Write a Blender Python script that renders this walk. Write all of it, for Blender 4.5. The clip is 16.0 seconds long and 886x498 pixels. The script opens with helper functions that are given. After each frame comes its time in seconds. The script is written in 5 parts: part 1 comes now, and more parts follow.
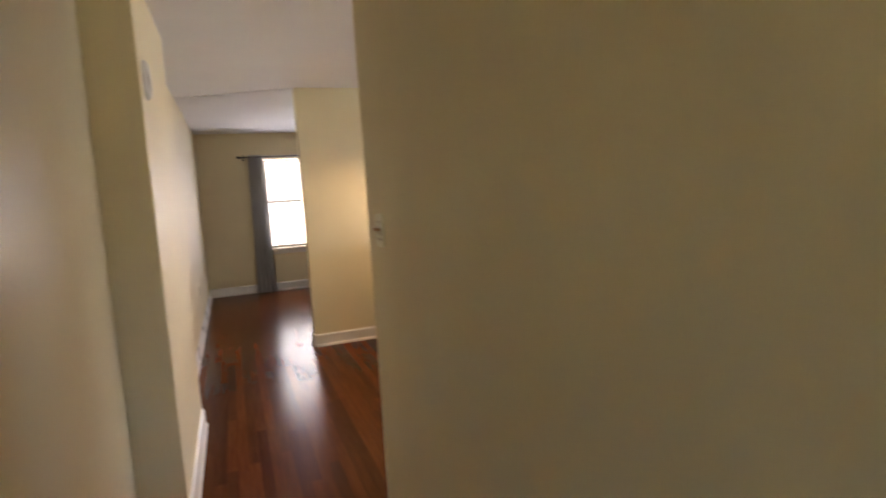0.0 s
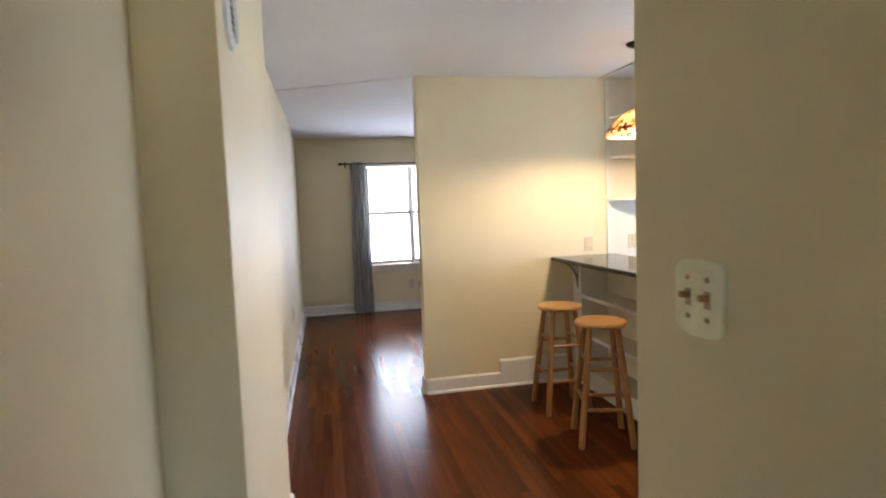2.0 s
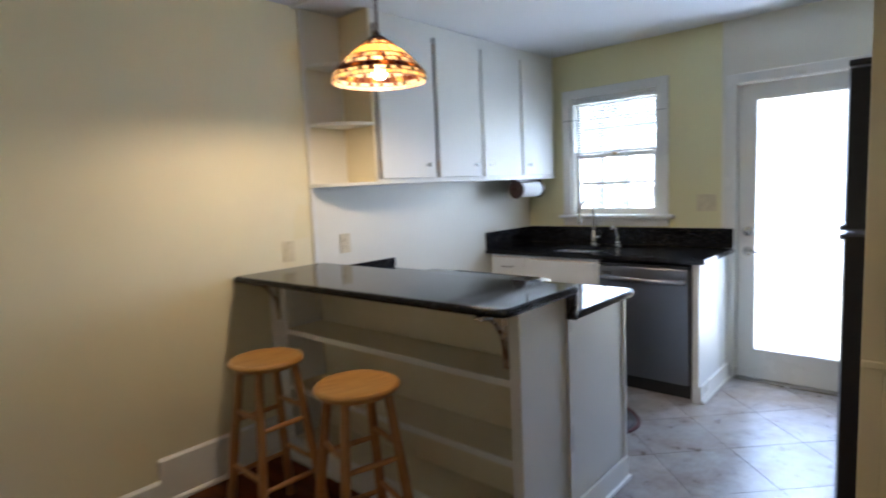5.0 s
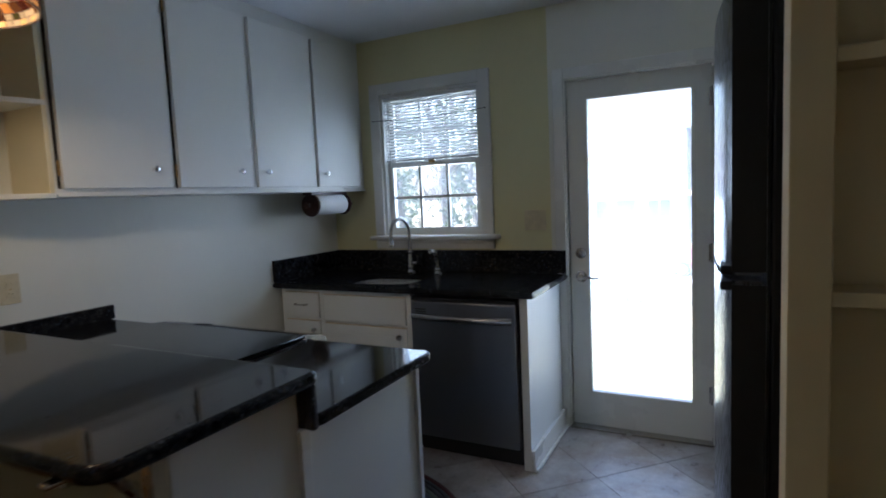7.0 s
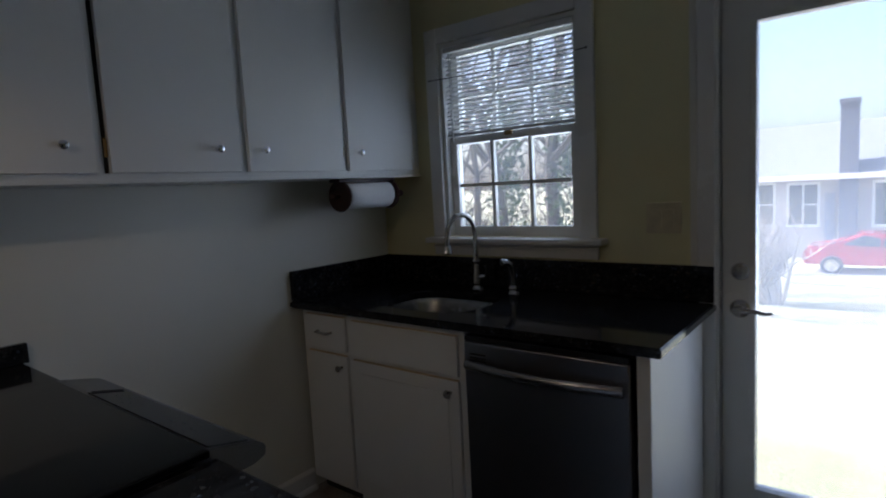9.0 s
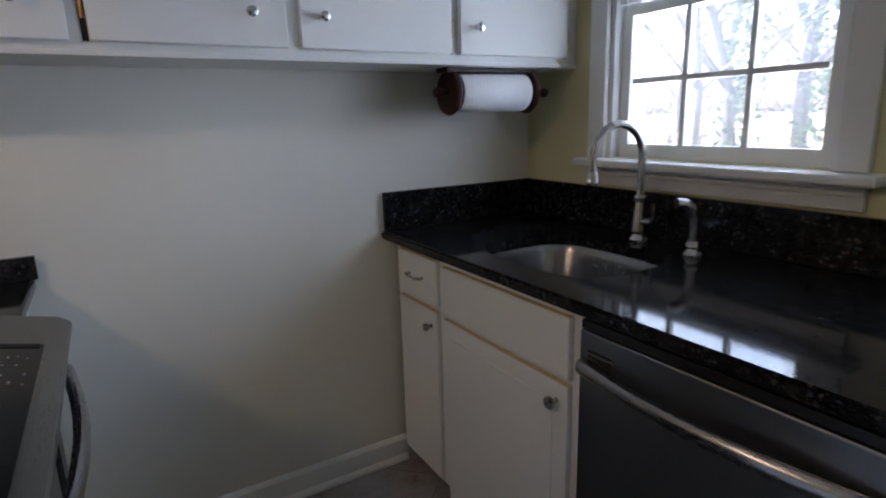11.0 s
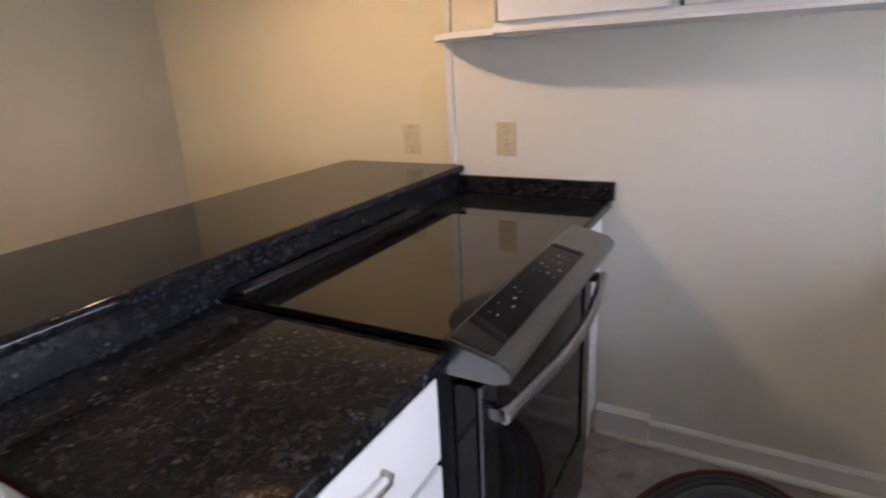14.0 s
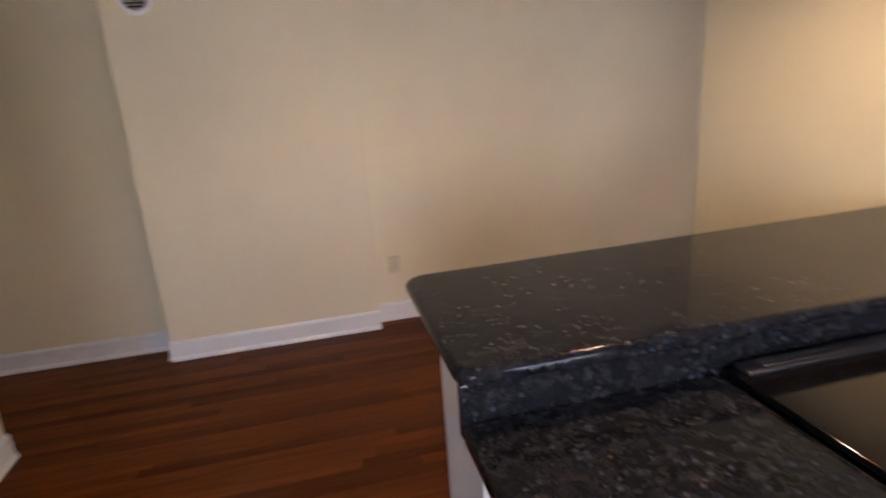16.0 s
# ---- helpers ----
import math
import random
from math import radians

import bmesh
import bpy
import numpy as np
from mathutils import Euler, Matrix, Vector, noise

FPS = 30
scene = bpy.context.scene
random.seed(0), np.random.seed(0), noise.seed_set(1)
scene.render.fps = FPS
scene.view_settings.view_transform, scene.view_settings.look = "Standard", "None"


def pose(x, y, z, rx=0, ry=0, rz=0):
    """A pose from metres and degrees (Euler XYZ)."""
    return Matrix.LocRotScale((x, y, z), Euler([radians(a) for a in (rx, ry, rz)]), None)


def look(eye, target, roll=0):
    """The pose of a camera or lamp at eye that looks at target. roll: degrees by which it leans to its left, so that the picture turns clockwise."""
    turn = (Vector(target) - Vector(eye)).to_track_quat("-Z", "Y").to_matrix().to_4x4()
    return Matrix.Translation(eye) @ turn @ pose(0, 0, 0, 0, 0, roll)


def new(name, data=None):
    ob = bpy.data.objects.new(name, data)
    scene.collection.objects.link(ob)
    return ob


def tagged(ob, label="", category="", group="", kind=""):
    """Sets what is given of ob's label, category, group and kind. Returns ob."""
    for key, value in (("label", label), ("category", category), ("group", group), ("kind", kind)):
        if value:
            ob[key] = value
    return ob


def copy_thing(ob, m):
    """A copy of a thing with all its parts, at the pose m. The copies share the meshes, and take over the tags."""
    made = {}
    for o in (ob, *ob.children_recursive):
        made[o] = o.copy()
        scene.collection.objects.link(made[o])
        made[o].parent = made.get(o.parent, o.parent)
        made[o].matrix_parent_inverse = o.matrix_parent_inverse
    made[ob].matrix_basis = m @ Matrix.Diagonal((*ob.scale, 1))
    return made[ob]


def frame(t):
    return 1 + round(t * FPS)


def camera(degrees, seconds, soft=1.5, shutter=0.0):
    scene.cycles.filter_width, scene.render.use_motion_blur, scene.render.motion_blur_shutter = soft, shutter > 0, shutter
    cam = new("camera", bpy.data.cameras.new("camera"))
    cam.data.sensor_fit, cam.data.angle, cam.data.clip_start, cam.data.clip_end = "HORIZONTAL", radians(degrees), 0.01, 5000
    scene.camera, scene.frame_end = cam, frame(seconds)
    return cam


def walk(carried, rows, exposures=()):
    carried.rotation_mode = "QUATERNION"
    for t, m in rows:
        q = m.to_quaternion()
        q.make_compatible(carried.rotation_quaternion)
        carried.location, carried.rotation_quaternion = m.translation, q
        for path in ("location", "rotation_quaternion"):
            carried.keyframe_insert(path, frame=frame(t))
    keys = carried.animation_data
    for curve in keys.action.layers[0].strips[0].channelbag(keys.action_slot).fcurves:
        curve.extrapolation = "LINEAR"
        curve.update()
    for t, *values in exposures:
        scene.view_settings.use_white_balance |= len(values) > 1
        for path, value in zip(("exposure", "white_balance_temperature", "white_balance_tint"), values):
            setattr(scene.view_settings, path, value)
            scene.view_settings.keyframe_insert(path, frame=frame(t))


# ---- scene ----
cam = camera(76.8, 16.0, soft=1.8, shutter=0.5)
PATH = [
    (0, (0.844, 1.288, 1.441), (1.54, 3.151, 1.224), -3.4),
    (0.5, (0.817, 1.584, 1.444), (1.256, 3.526, 1.26), -2.2),
    (1, (0.787, 1.875, 1.454), (1.122, 3.839, 1.279), -1.9),
    (1.5, (0.786, 2.191, 1.452), (1.124, 4.156, 1.288), -2.1),
    (2, (0.774, 2.445, 1.461), (1.184, 4.395, 1.305), -2.1),
    (2.5, (0.793, 2.737, 1.443), (1.315, 4.661, 1.294), -2.1),
    (3, (0.817, 2.989, 1.439), (1.501, 4.863, 1.285), -2.6),
    (3.5, (0.893, 3.305, 1.423), (1.744, 5.106, 1.25), -2.7),
    (4, (0.961, 3.568, 1.414), (1.981, 5.277, 1.222), -2.7),
    (4.5, (1.035, 3.729, 1.38), (2.246, 5.309, 1.191), -2.1),
    (5, (1.142, 3.97, 1.417), (2.628, 5.291, 1.199), -2.6),
    (5.2, (1.268, 4.066, 1.395), (2.848, 5.273, 1.181), -2.8),
    (7.5, (2.394, 4.227, 1.388), (4.171, 5.127, 1.202), -2.6),
    (8, (2.717, 4.311, 1.368), (4.425, 5.342, 1.223), -2.6),
    (8.5, (2.948, 4.398, 1.36), (4.574, 5.553, 1.21), -2.8),
    (9, (3.115, 4.54, 1.382), (4.68, 5.767, 1.17), -3.1),
    (11.3, (3.912, 4.878, 1.294), (4.788, 6.605, 0.791), -1.8),
    (11.5, (3.951, 4.887, 1.313), (4.741, 6.646, 0.782), -2.0),
    (12, (4.018, 4.915, 1.332), (4.53, 6.769, 0.785), -1.9),
    (12.5, (4.07, 4.892, 1.333), (4.181, 6.82, 0.813), -1.8),
    (13, (4.085, 4.843, 1.348), (3.771, 6.745, 0.814), -2.2),
    (13.5, (4.068, 4.774, 1.355), (3.409, 6.575, 0.789), -2.5),
    (14, (4.033, 4.762, 1.367), (3.101, 6.421, 0.749), -3.0),
    (14.5, (3.989, 4.751, 1.391), (2.825, 6.249, 0.757), -3.1),
    (15, (3.925, 4.742, 1.42), (2.52, 6.022, 0.796), -3.8),
    (15.5, (3.906, 4.746, 1.451), (2.231, 5.671, 0.871), -4.2),
    (16, (3.861, 4.81, 1.458), (1.99, 5.232, 0.897), -3.9),
]
EXPOSURES = [
    (0, 4.9, 7300, 30), (1.0, 5.32, 6300, 24), (2.5, 5.08, 5950, 22), (3.5, 4.6, 5800, 19), (5.2, 4.2, 5650, 20), (7.3, 2.65, 5450, 18),
    (8.2, 2.2, 5500, 19), (9.2, 1.52, 5750, 23), (11.3, 3.58, 5900, 26), (12.5, 4.05, 6400, 30), (14.5, 4.12, 6550, 35), (16, 4.55, 6450, 37),
]
walk(cam, [(t, look(eye, target, roll)) for t, eye, target, roll in PATH], EXPOSURES)

# ---------------------------------------------------------------- light
SUN_FROM = Vector((-0.12, 0.72, 0.68)).normalized()
world = bpy.data.worlds.new("world")
scene.world = world
world.use_nodes = True
wn = world.node_tree.nodes
sky = wn.new("ShaderNodeTexSky")
sky.sky_type = "NISHITA"
sky.sun_disc = False
sky.sun_elevation = math.asin(SUN_FROM.z)
sky.sun_rotation = math.atan2(SUN_FROM.x, SUN_FROM.y)
sky.air_density, sky.dust_density = 1.0, 4.0
wn["Background"].inputs["Strength"].default_value = 0.15
world.node_tree.links.new(sky.outputs[0], wn["Background"].inputs[0])

sun = new("sun", bpy.data.lights.new("sun", "SUN"))
sun.data.energy, sun.data.angle, sun.data.color = 5.0, radians(0.5), (1.0, 0.96, 0.9)
sun.rotation_euler = (-SUN_FROM).to_track_quat("-Z", "Y").to_euler()


def window_light(name, x, y, z, sx, sz, heading, power, colour=(0.80, 0.90, 1.0)):
    """Skylight in a window's opening, shining along heading."""
    d = bpy.data.lights.new(name, "AREA")
    d.shape, d.size, d.size_y, d.energy, d.color = "RECTANGLE", sx, sz, power, colour
    ob = new(name, d)
    ob.location = (x, y, z)
    ob.rotation_euler = Vector(heading).to_track_quat("-Z", "Z").to_euler()
    return ob


window_light("door_daylight", 5.72, 4.61, 1.05, 0.52, 1.65, (-1, 0, 0.33), 3.0, (0.72, 0.86, 1.0))
window_light("kitchen_window_daylight", 5.64, 5.87, 1.6, 0.66, 0.86, (-1, 0, 0.33), 1.5, (0.72, 0.87, 1.0))
window_light("living_window_daylight", 2.15, 10.401, 1.35, 1.5, 1.3, (0, -1, 0.0), 1.5, (0.78, 0.87, 1.0))

LAMP = (2.745, 5.70)
bulb_light = new("bulb_light", bpy.data.lights.new("bulb_light", "POINT"))
bulb_light.data.energy, bulb_light.data.color, bulb_light.data.shadow_soft_size = 0.78, (1.0, 0.71, 0.41), 0.03
bulb_light.location = (LAMP[0], LAMP[1], 1.885)


# ---------------------------------------------------------------- materials
def nodes(name):
    m = bpy.data.materials.new(name)
    m.use_nodes = True
    t = m.node_tree
    return m, t.nodes, t.links, t.nodes["Principled BSDF"]


def coords(n, l, scale=(1, 1, 1), kind="Object"):
    c = n.new("ShaderNodeTexCoord")
    mp = n.new("ShaderNodeMapping")
    mp.inputs["Scale"].default_value = scale
    l.new(c.outputs[kind], mp.inputs[0])
    return mp.outputs[0]


def noise_tex(n, l, vec, scale, detail=4, rough=0.55):
    t = n.new("ShaderNodeTexNoise")
    t.inputs["Scale"].default_value, t.inputs["Detail"].default_value, t.inputs["Roughness"].default_value = scale, detail, rough
    l.new(vec, t.inputs["Vector"])
    return t.outputs["Fac"]


def ramp(n, l, fac, stops):
    r = n.new("ShaderNodeValToRGB")
    e = r.color_ramp.elements
    while len(e) < len(stops):
        e.new(0.5)
    for k, (p, c) in zip(e, stops):
        k.position, k.color = p, (*c, 1) if len(c) == 3 else c
    l.new(fac, r.inputs[0])
    return r.outputs[0]


def mix(n, l, fac, a, b, how="MIX"):
    m = n.new("ShaderNodeMix")
    m.data_type, m.blend_type = "RGBA", how
    for sock, v in ((m.inputs[0], fac), (m.inputs[6], a), (m.inputs[7], b)):
        if isinstance(v, bpy.types.NodeSocket):
            l.new(v, sock)
        else:
            sock.default_value = v if isinstance(v, float) else (*v, 1)
    return m.outputs[2]


def bump(n, l, b, height, strength, distance=0.01):
    k = n.new("ShaderNodeBump")
    k.inputs["Strength"].default_value, k.inputs["Distance"].default_value = strength, distance
    l.new(height, k.inputs["Height"])
    l.new(k.outputs[0], b.inputs["Normal"])


def shade(c, f):
    return tuple(min(1, max(0, v * f)) for v in c)


def paint(name, c, rough=0.5, orange=0.06, grime=0.06):
    """Rolled wall paint: fine roller stipple, faint large stains."""
    m, n, l, b = nodes(name)
    v = coords(n, l)
    big = noise_tex(n, l, v, 1.3, 5)
    small = noise_tex(n, l, v, 190, 3)
    col = ramp(n, l, big, [(0.3, shade(c, 1 - grime)), (0.7, shade(c, 1 + grime * 0.4))])
    scuff = ramp(n, l, noise_tex(n, l, v, 9, 6, 0.7), [(0.62, (0, 0, 0)), (0.8, (1, 1, 1))])
    f = n.new("ShaderNodeMath")
    f.operation = "MULTIPLY"
    f.inputs[1].default_value = 0.10
    l.new(scuff, f.inputs[0])
    l.new(mix(n, l, f.outputs[0], col, shade(c, 0.7)), b.inputs["Base Color"])
    l.new(ramp(n, l, big, [(0.3, (rough - 0.05,) * 3), (0.7, (rough + 0.07,) * 3)]), b.inputs["Roughness"])
    bump(n, l, b, small, orange, 0.004)
    return m


def plain(name, c, rough=0.4, metal=0.0, vary=0.1, scale=30.0, bumpy=0.02, coat=0.0):
    m, n, l, b = nodes(name)
    v = coords(n, l)
    f = noise_tex(n, l, v, scale, 5)
    l.new(ramp(n, l, f, [(0.3, shade(c, 1 - vary)), (0.7, shade(c, 1 + vary * 0.6))]), b.inputs["Base Color"])
    l.new(ramp(n, l, noise_tex(n, l, v, scale * 0.3, 4), [(0.3, (rough * 0.85,) * 3), (0.7, (min(1, rough * 1.15),) * 3)]), b.inputs["Roughness"])
    b.inputs["Metallic"].default_value = metal
    b.inputs["Coat Weight"].default_value = coat
    bump(n, l, b, f, bumpy, 0.003)
    return m


def wood(name, dark, mid, light, scale, rough=0.28, coat=0.25, spread=0.5, ior=1.45, relief=0.05):
    """Grain along the first stretched axis; each piece its own tone."""
    m, n, l, b = nodes(name)
    v = coords(n, l, scale)
    info = n.new("ShaderNodeObjectInfo")
    geo = n.new("ShaderNodeNewGeometry")
    add = n.new("ShaderNodeMath")
    add.operation = "ADD"
    l.new(info.outputs["Random"], add.inputs[0])
    l.new(geo.outputs["Random Per Island"], add.inputs[1])
    fr = n.new("ShaderNodeMath")
    fr.operation = "FRACT"
    l.new(add.outputs[0], fr.inputs[0])
    sh = n.new("ShaderNodeVectorMath")
    sh.operation = "MULTIPLY_ADD"
    comb = n.new("ShaderNodeCombineXYZ")
    for i in range(3):
        l.new(fr.outputs[0], comb.inputs[i])
    sh.inputs[1].default_value = (37, 53, 29)
    l.new(comb.outputs[0], sh.inputs[0])
    l.new(v, sh.inputs[2])
    g1 = noise_tex(n, l, sh.outputs[0], 3.0, 8, 0.65)
    g2 = noise_tex(n, l, sh.outputs[0], 0.6, 3)
    col = ramp(n, l, g1, [(0.28, dark), (0.5, mid), (0.75, light)])
    tone = ramp(n, l, fr.outputs[0], [(0.0, (1 - spread,) * 3), (0.55, (1.0,) * 3), (1.0, (1 + spread * 0.55,) * 3)])
    col = mix(n, l, 1.0, col, tone, "MULTIPLY")
    col = mix(n, l, 0.35, col, ramp(n, l, g2, [(0.3, shade(dark, 1.1)), (0.7, light)]))
    l.new(col, b.inputs["Base Color"])
    l.new(ramp(n, l, g2, [(0.2, (rough * 0.85,) * 3), (0.8, (rough * 1.15,) * 3)]), b.inputs["Roughness"])
    b.inputs["IOR"].default_value = ior
    b.inputs["Coat Weight"].default_value, b.inputs["Coat Roughness"].default_value = coat, 0.12
    if relief:
        bump(n, l, b, g1, relief, 0.002)
    return m


def granite(name, rough=0.07, ior=1.30):
    """Near-black stone with scattered grey-blue and brown crystals of two sizes."""
    m, n, l, b = nodes(name)
    v = coords(n, l)
    nz = n.new("ShaderNodeTexNoise")
    nz.inputs["Scale"].default_value = 45
    l.new(v, nz.inputs["Vector"])
    sc = n.new("ShaderNodeVectorMath")
    sc.operation = "SCALE"
    sc.inputs["Scale"].default_value = 0.009
    l.new(nz.outputs["Color"], sc.inputs[0])
    warp = n.new("ShaderNodeVectorMath")
    warp.operation = "ADD"
    l.new(sc.outputs[0], warp.inputs[0])
    l.new(v, warp.inputs[1])
    base = ramp(n, l, noise_tex(n, l, v, 38, 7, 0.75), [(0.36, (0.003, 0.0035, 0.005)), (0.53, (0.012, 0.012, 0.013)), (0.70, (0.050, 0.046, 0.042))])
    patch = ramp(n, l, noise_tex(n, l, v, 11, 3), [(0.40, (0.15,) * 3), (0.60, (1,) * 3)])
    col = base
    for size, start, tints in ((280, 0.80, ((0.025, 0.032, 0.045), (0.048, 0.05, 0.052), (0.055, 0.038, 0.022))), (105, 0.85, ((0.04, 0.055, 0.085), (0.075, 0.08, 0.085), (0.085, 0.058, 0.032)))):
        vo = n.new("ShaderNodeTexVoronoi")
        vo.inputs["Scale"].default_value = size
        l.new(warp.outputs[0], vo.inputs["Vector"])
        sep = n.new("ShaderNodeSeparateColor")
        l.new(vo.outputs["Color"], sep.inputs[0])
        pick = ramp(n, l, sep.outputs[0], [(start, (0, 0, 0)), (start + 0.05, (1, 1, 1))])
        core = ramp(n, l, vo.outputs["Distance"], [(0.35, (1, 1, 1)), (0.6, (0, 0, 0))])
        fl = mix(n, l, 1.0, mix(n, l, 1.0, pick, patch, "MULTIPLY"), core, "MULTIPLY")
        tint = ramp(n, l, sep.outputs[1], [(0.0, tints[0]), (0.5, tints[1]), (1.0, tints[2])])
        col = mix(n, l, fl, col, tint)
    l.new(col, b.inputs["Base Color"])
    b.inputs["Roughness"].default_value = rough
    b.inputs["IOR"].default_value = ior
    return m


def brushed(name, c, rough, stretch):
    m, n, l, b = nodes(name)
    v = coords(n, l, stretch)
    f = noise_tex(n, l, v, 40, 4, 0.7)
    l.new(ramp(n, l, f, [(0.3, shade(c, 0.9)), (0.7, shade(c, 1.08))]), b.inputs["Base Color"])
    l.new(ramp(n, l, f, [(0.3, (rough * 0.8,) * 3), (0.7, (rough * 1.2,) * 3)]), b.inputs["Roughness"])
    b.inputs["Metallic"].default_value = 1.0
    bump(n, l, b, f, 0.03, 0.001)
    return m


def glass(name, veil=0.0):
    m, n, l, b = nodes(name)
    n.remove(b)
    gl = n.new("ShaderNodeBsdfGlossy")
    gl.inputs["Roughness"].default_value = 0.0
    tr = n.new("ShaderNodeBsdfTransparent")
    tr.inputs[0].default_value = (0.95, 0.97, 0.96, 1)
    fr = n.new("ShaderNodeFresnel")
    fr.inputs[0].default_value = 1.45
    ms = n.new("ShaderNodeMixShader")
    l.new(fr.outputs[0], ms.inputs[0])
    l.new(tr.outputs[0], ms.inputs[1])
    l.new(gl.outputs[0], ms.inputs[2])
    out = ms.outputs[0]
    # translucent white mixed into the pane imitates glare haze over the view outside
    if veil:
        haze = n.new("ShaderNodeBsdfTranslucent")
        haze.inputs[0].default_value = (0.9, 0.92, 0.95, 1)
        md = n.new("ShaderNodeMixShader")
        md.inputs[0].default_value = veil
        l.new(out, md.inputs[1])
        l.new(haze.outputs[0], md.inputs[2])
        out = md.outputs[0]
    l.new(out, n["Material Output"].inputs[0])
    return m


def stained(name, c, vary=0.25, clear=0.3):
    """Opalescent art glass: half scattering through, half off the face."""
    m, n, l, b = nodes(name)
    v = coords(n, l)
    f = noise_tex(n, l, v, 25, 4)
    info = n.new("ShaderNodeObjectInfo")
    tone = ramp(n, l, info.outputs["Random"], [(0, (1 - vary,) * 3), (1, (1.0,) * 3)])
    col = mix(n, l, 1.0, ramp(n, l, f, [(0.3, shade(c, 0.75)), (0.7, c)]), tone, "MULTIPLY")
    l.new(col, b.inputs["Base Color"])
    b.inputs["Roughness"].default_value = 0.15
    tl = n.new("ShaderNodeBsdfTranslucent")
    l.new(col, tl.inputs[0])
    ms = n.new("ShaderNodeMixShader")
    ms.inputs[0].default_value = 0.6
    l.new(b.outputs[0], ms.inputs[1])
    l.new(tl.outputs[0], ms.inputs[2])
    tp = n.new("ShaderNodeBsdfTransparent")
    l.new(col, tp.inputs[0])
    m2 = n.new("ShaderNodeMixShader")
    m2.inputs[0].default_value = clear
    l.new(ms.outputs[0], m2.inputs[1])
    l.new(tp.outputs[0], m2.inputs[2])
    l.new(m2.outputs[0], n["Material Output"].inputs[0])
    return m


def fabric(name, c, scale=300, through=0.0):
    m, n, l, b = nodes(name)
    v = coords(n, l)
    f = noise_tex(n, l, v, scale, 2)
    g = noise_tex(n, l, v, 4, 4)
    l.new(mix(n, l, 0.5, ramp(n, l, f, [(0.3, shade(c, 0.7)), (0.7, shade(c, 1.15))]), ramp(n, l, g, [(0.3, shade(c, 0.85)), (0.7, c)])), b.inputs["Base Color"])
    b.inputs["Roughness"].default_value = 0.9
    b.inputs["Sheen Weight"].default_value = 0.2
    bump(n, l, b, f, 0.3, 0.002)
    return m


def shade_cloth(name):
    """Pale woven window shade that glows with the daylight behind it."""
    m, n, l, b = nodes(name)
    v = coords(n, l)
    f = noise_tex(n, l, v, 220, 2)
    tl = n.new("ShaderNodeBsdfTranslucent")
    l.new(ramp(n, l, f, [(0.3, (0.42, 0.415, 0.43)), (0.7, (0.48, 0.475, 0.49))]), tl.inputs[0])
    b.inputs["Base Color"].default_value = (0.4, 0.4, 0.4, 1)
    b.inputs["Roughness"].default_value = 0.9
    ms = n.new("ShaderNodeAddShader")
    l.new(b.outputs[0], ms.inputs[0])
    l.new(tl.outputs[0], ms.inputs[1])
    l.new(ms.outputs[0], n["Material Output"].inputs[0])
    return m


def slate(name):
    m, n, l, b = nodes(name)
    v = coords(n, l)
    info = n.new("ShaderNodeObjectInfo")
    f = noise_tex(n, l, v, 11, 8, 0.72)
    g = noise_tex(n, l, v, 4.5, 5, 0.6)
    col = ramp(n, l, f, [(0.28, (0.19, 0.16, 0.135)), (0.5, (0.37, 0.33, 0.295)), (0.72, (0.56, 0.525, 0.49))])
    col = mix(n, l, 0.45, col, ramp(n, l, g, [(0.38, (0.42, 0.42, 0.43)), (0.62, (0.25, 0.185, 0.135))]))
    col = mix(n, l, 1.0, col, ramp(n, l, info.outputs["Random"], [(0, (0.85,) * 3), (1, (1.1,) * 3)]), "MULTIPLY")
    l.new(col, b.inputs["Base Color"])
    l.new(ramp(n, l, f, [(0.3, (0.24,) * 3), (0.7, (0.40,) * 3)]), b.inputs["Roughness"])
    bump(n, l, b, f, 0.55, 0.004)
    return m


def glow(name, c, strength):
    m, n, l, b = nodes(name)
    b.inputs["Emission Color"].default_value = (*c, 1)
    b.inputs["Emission Strength"].default_value = strength
    return m


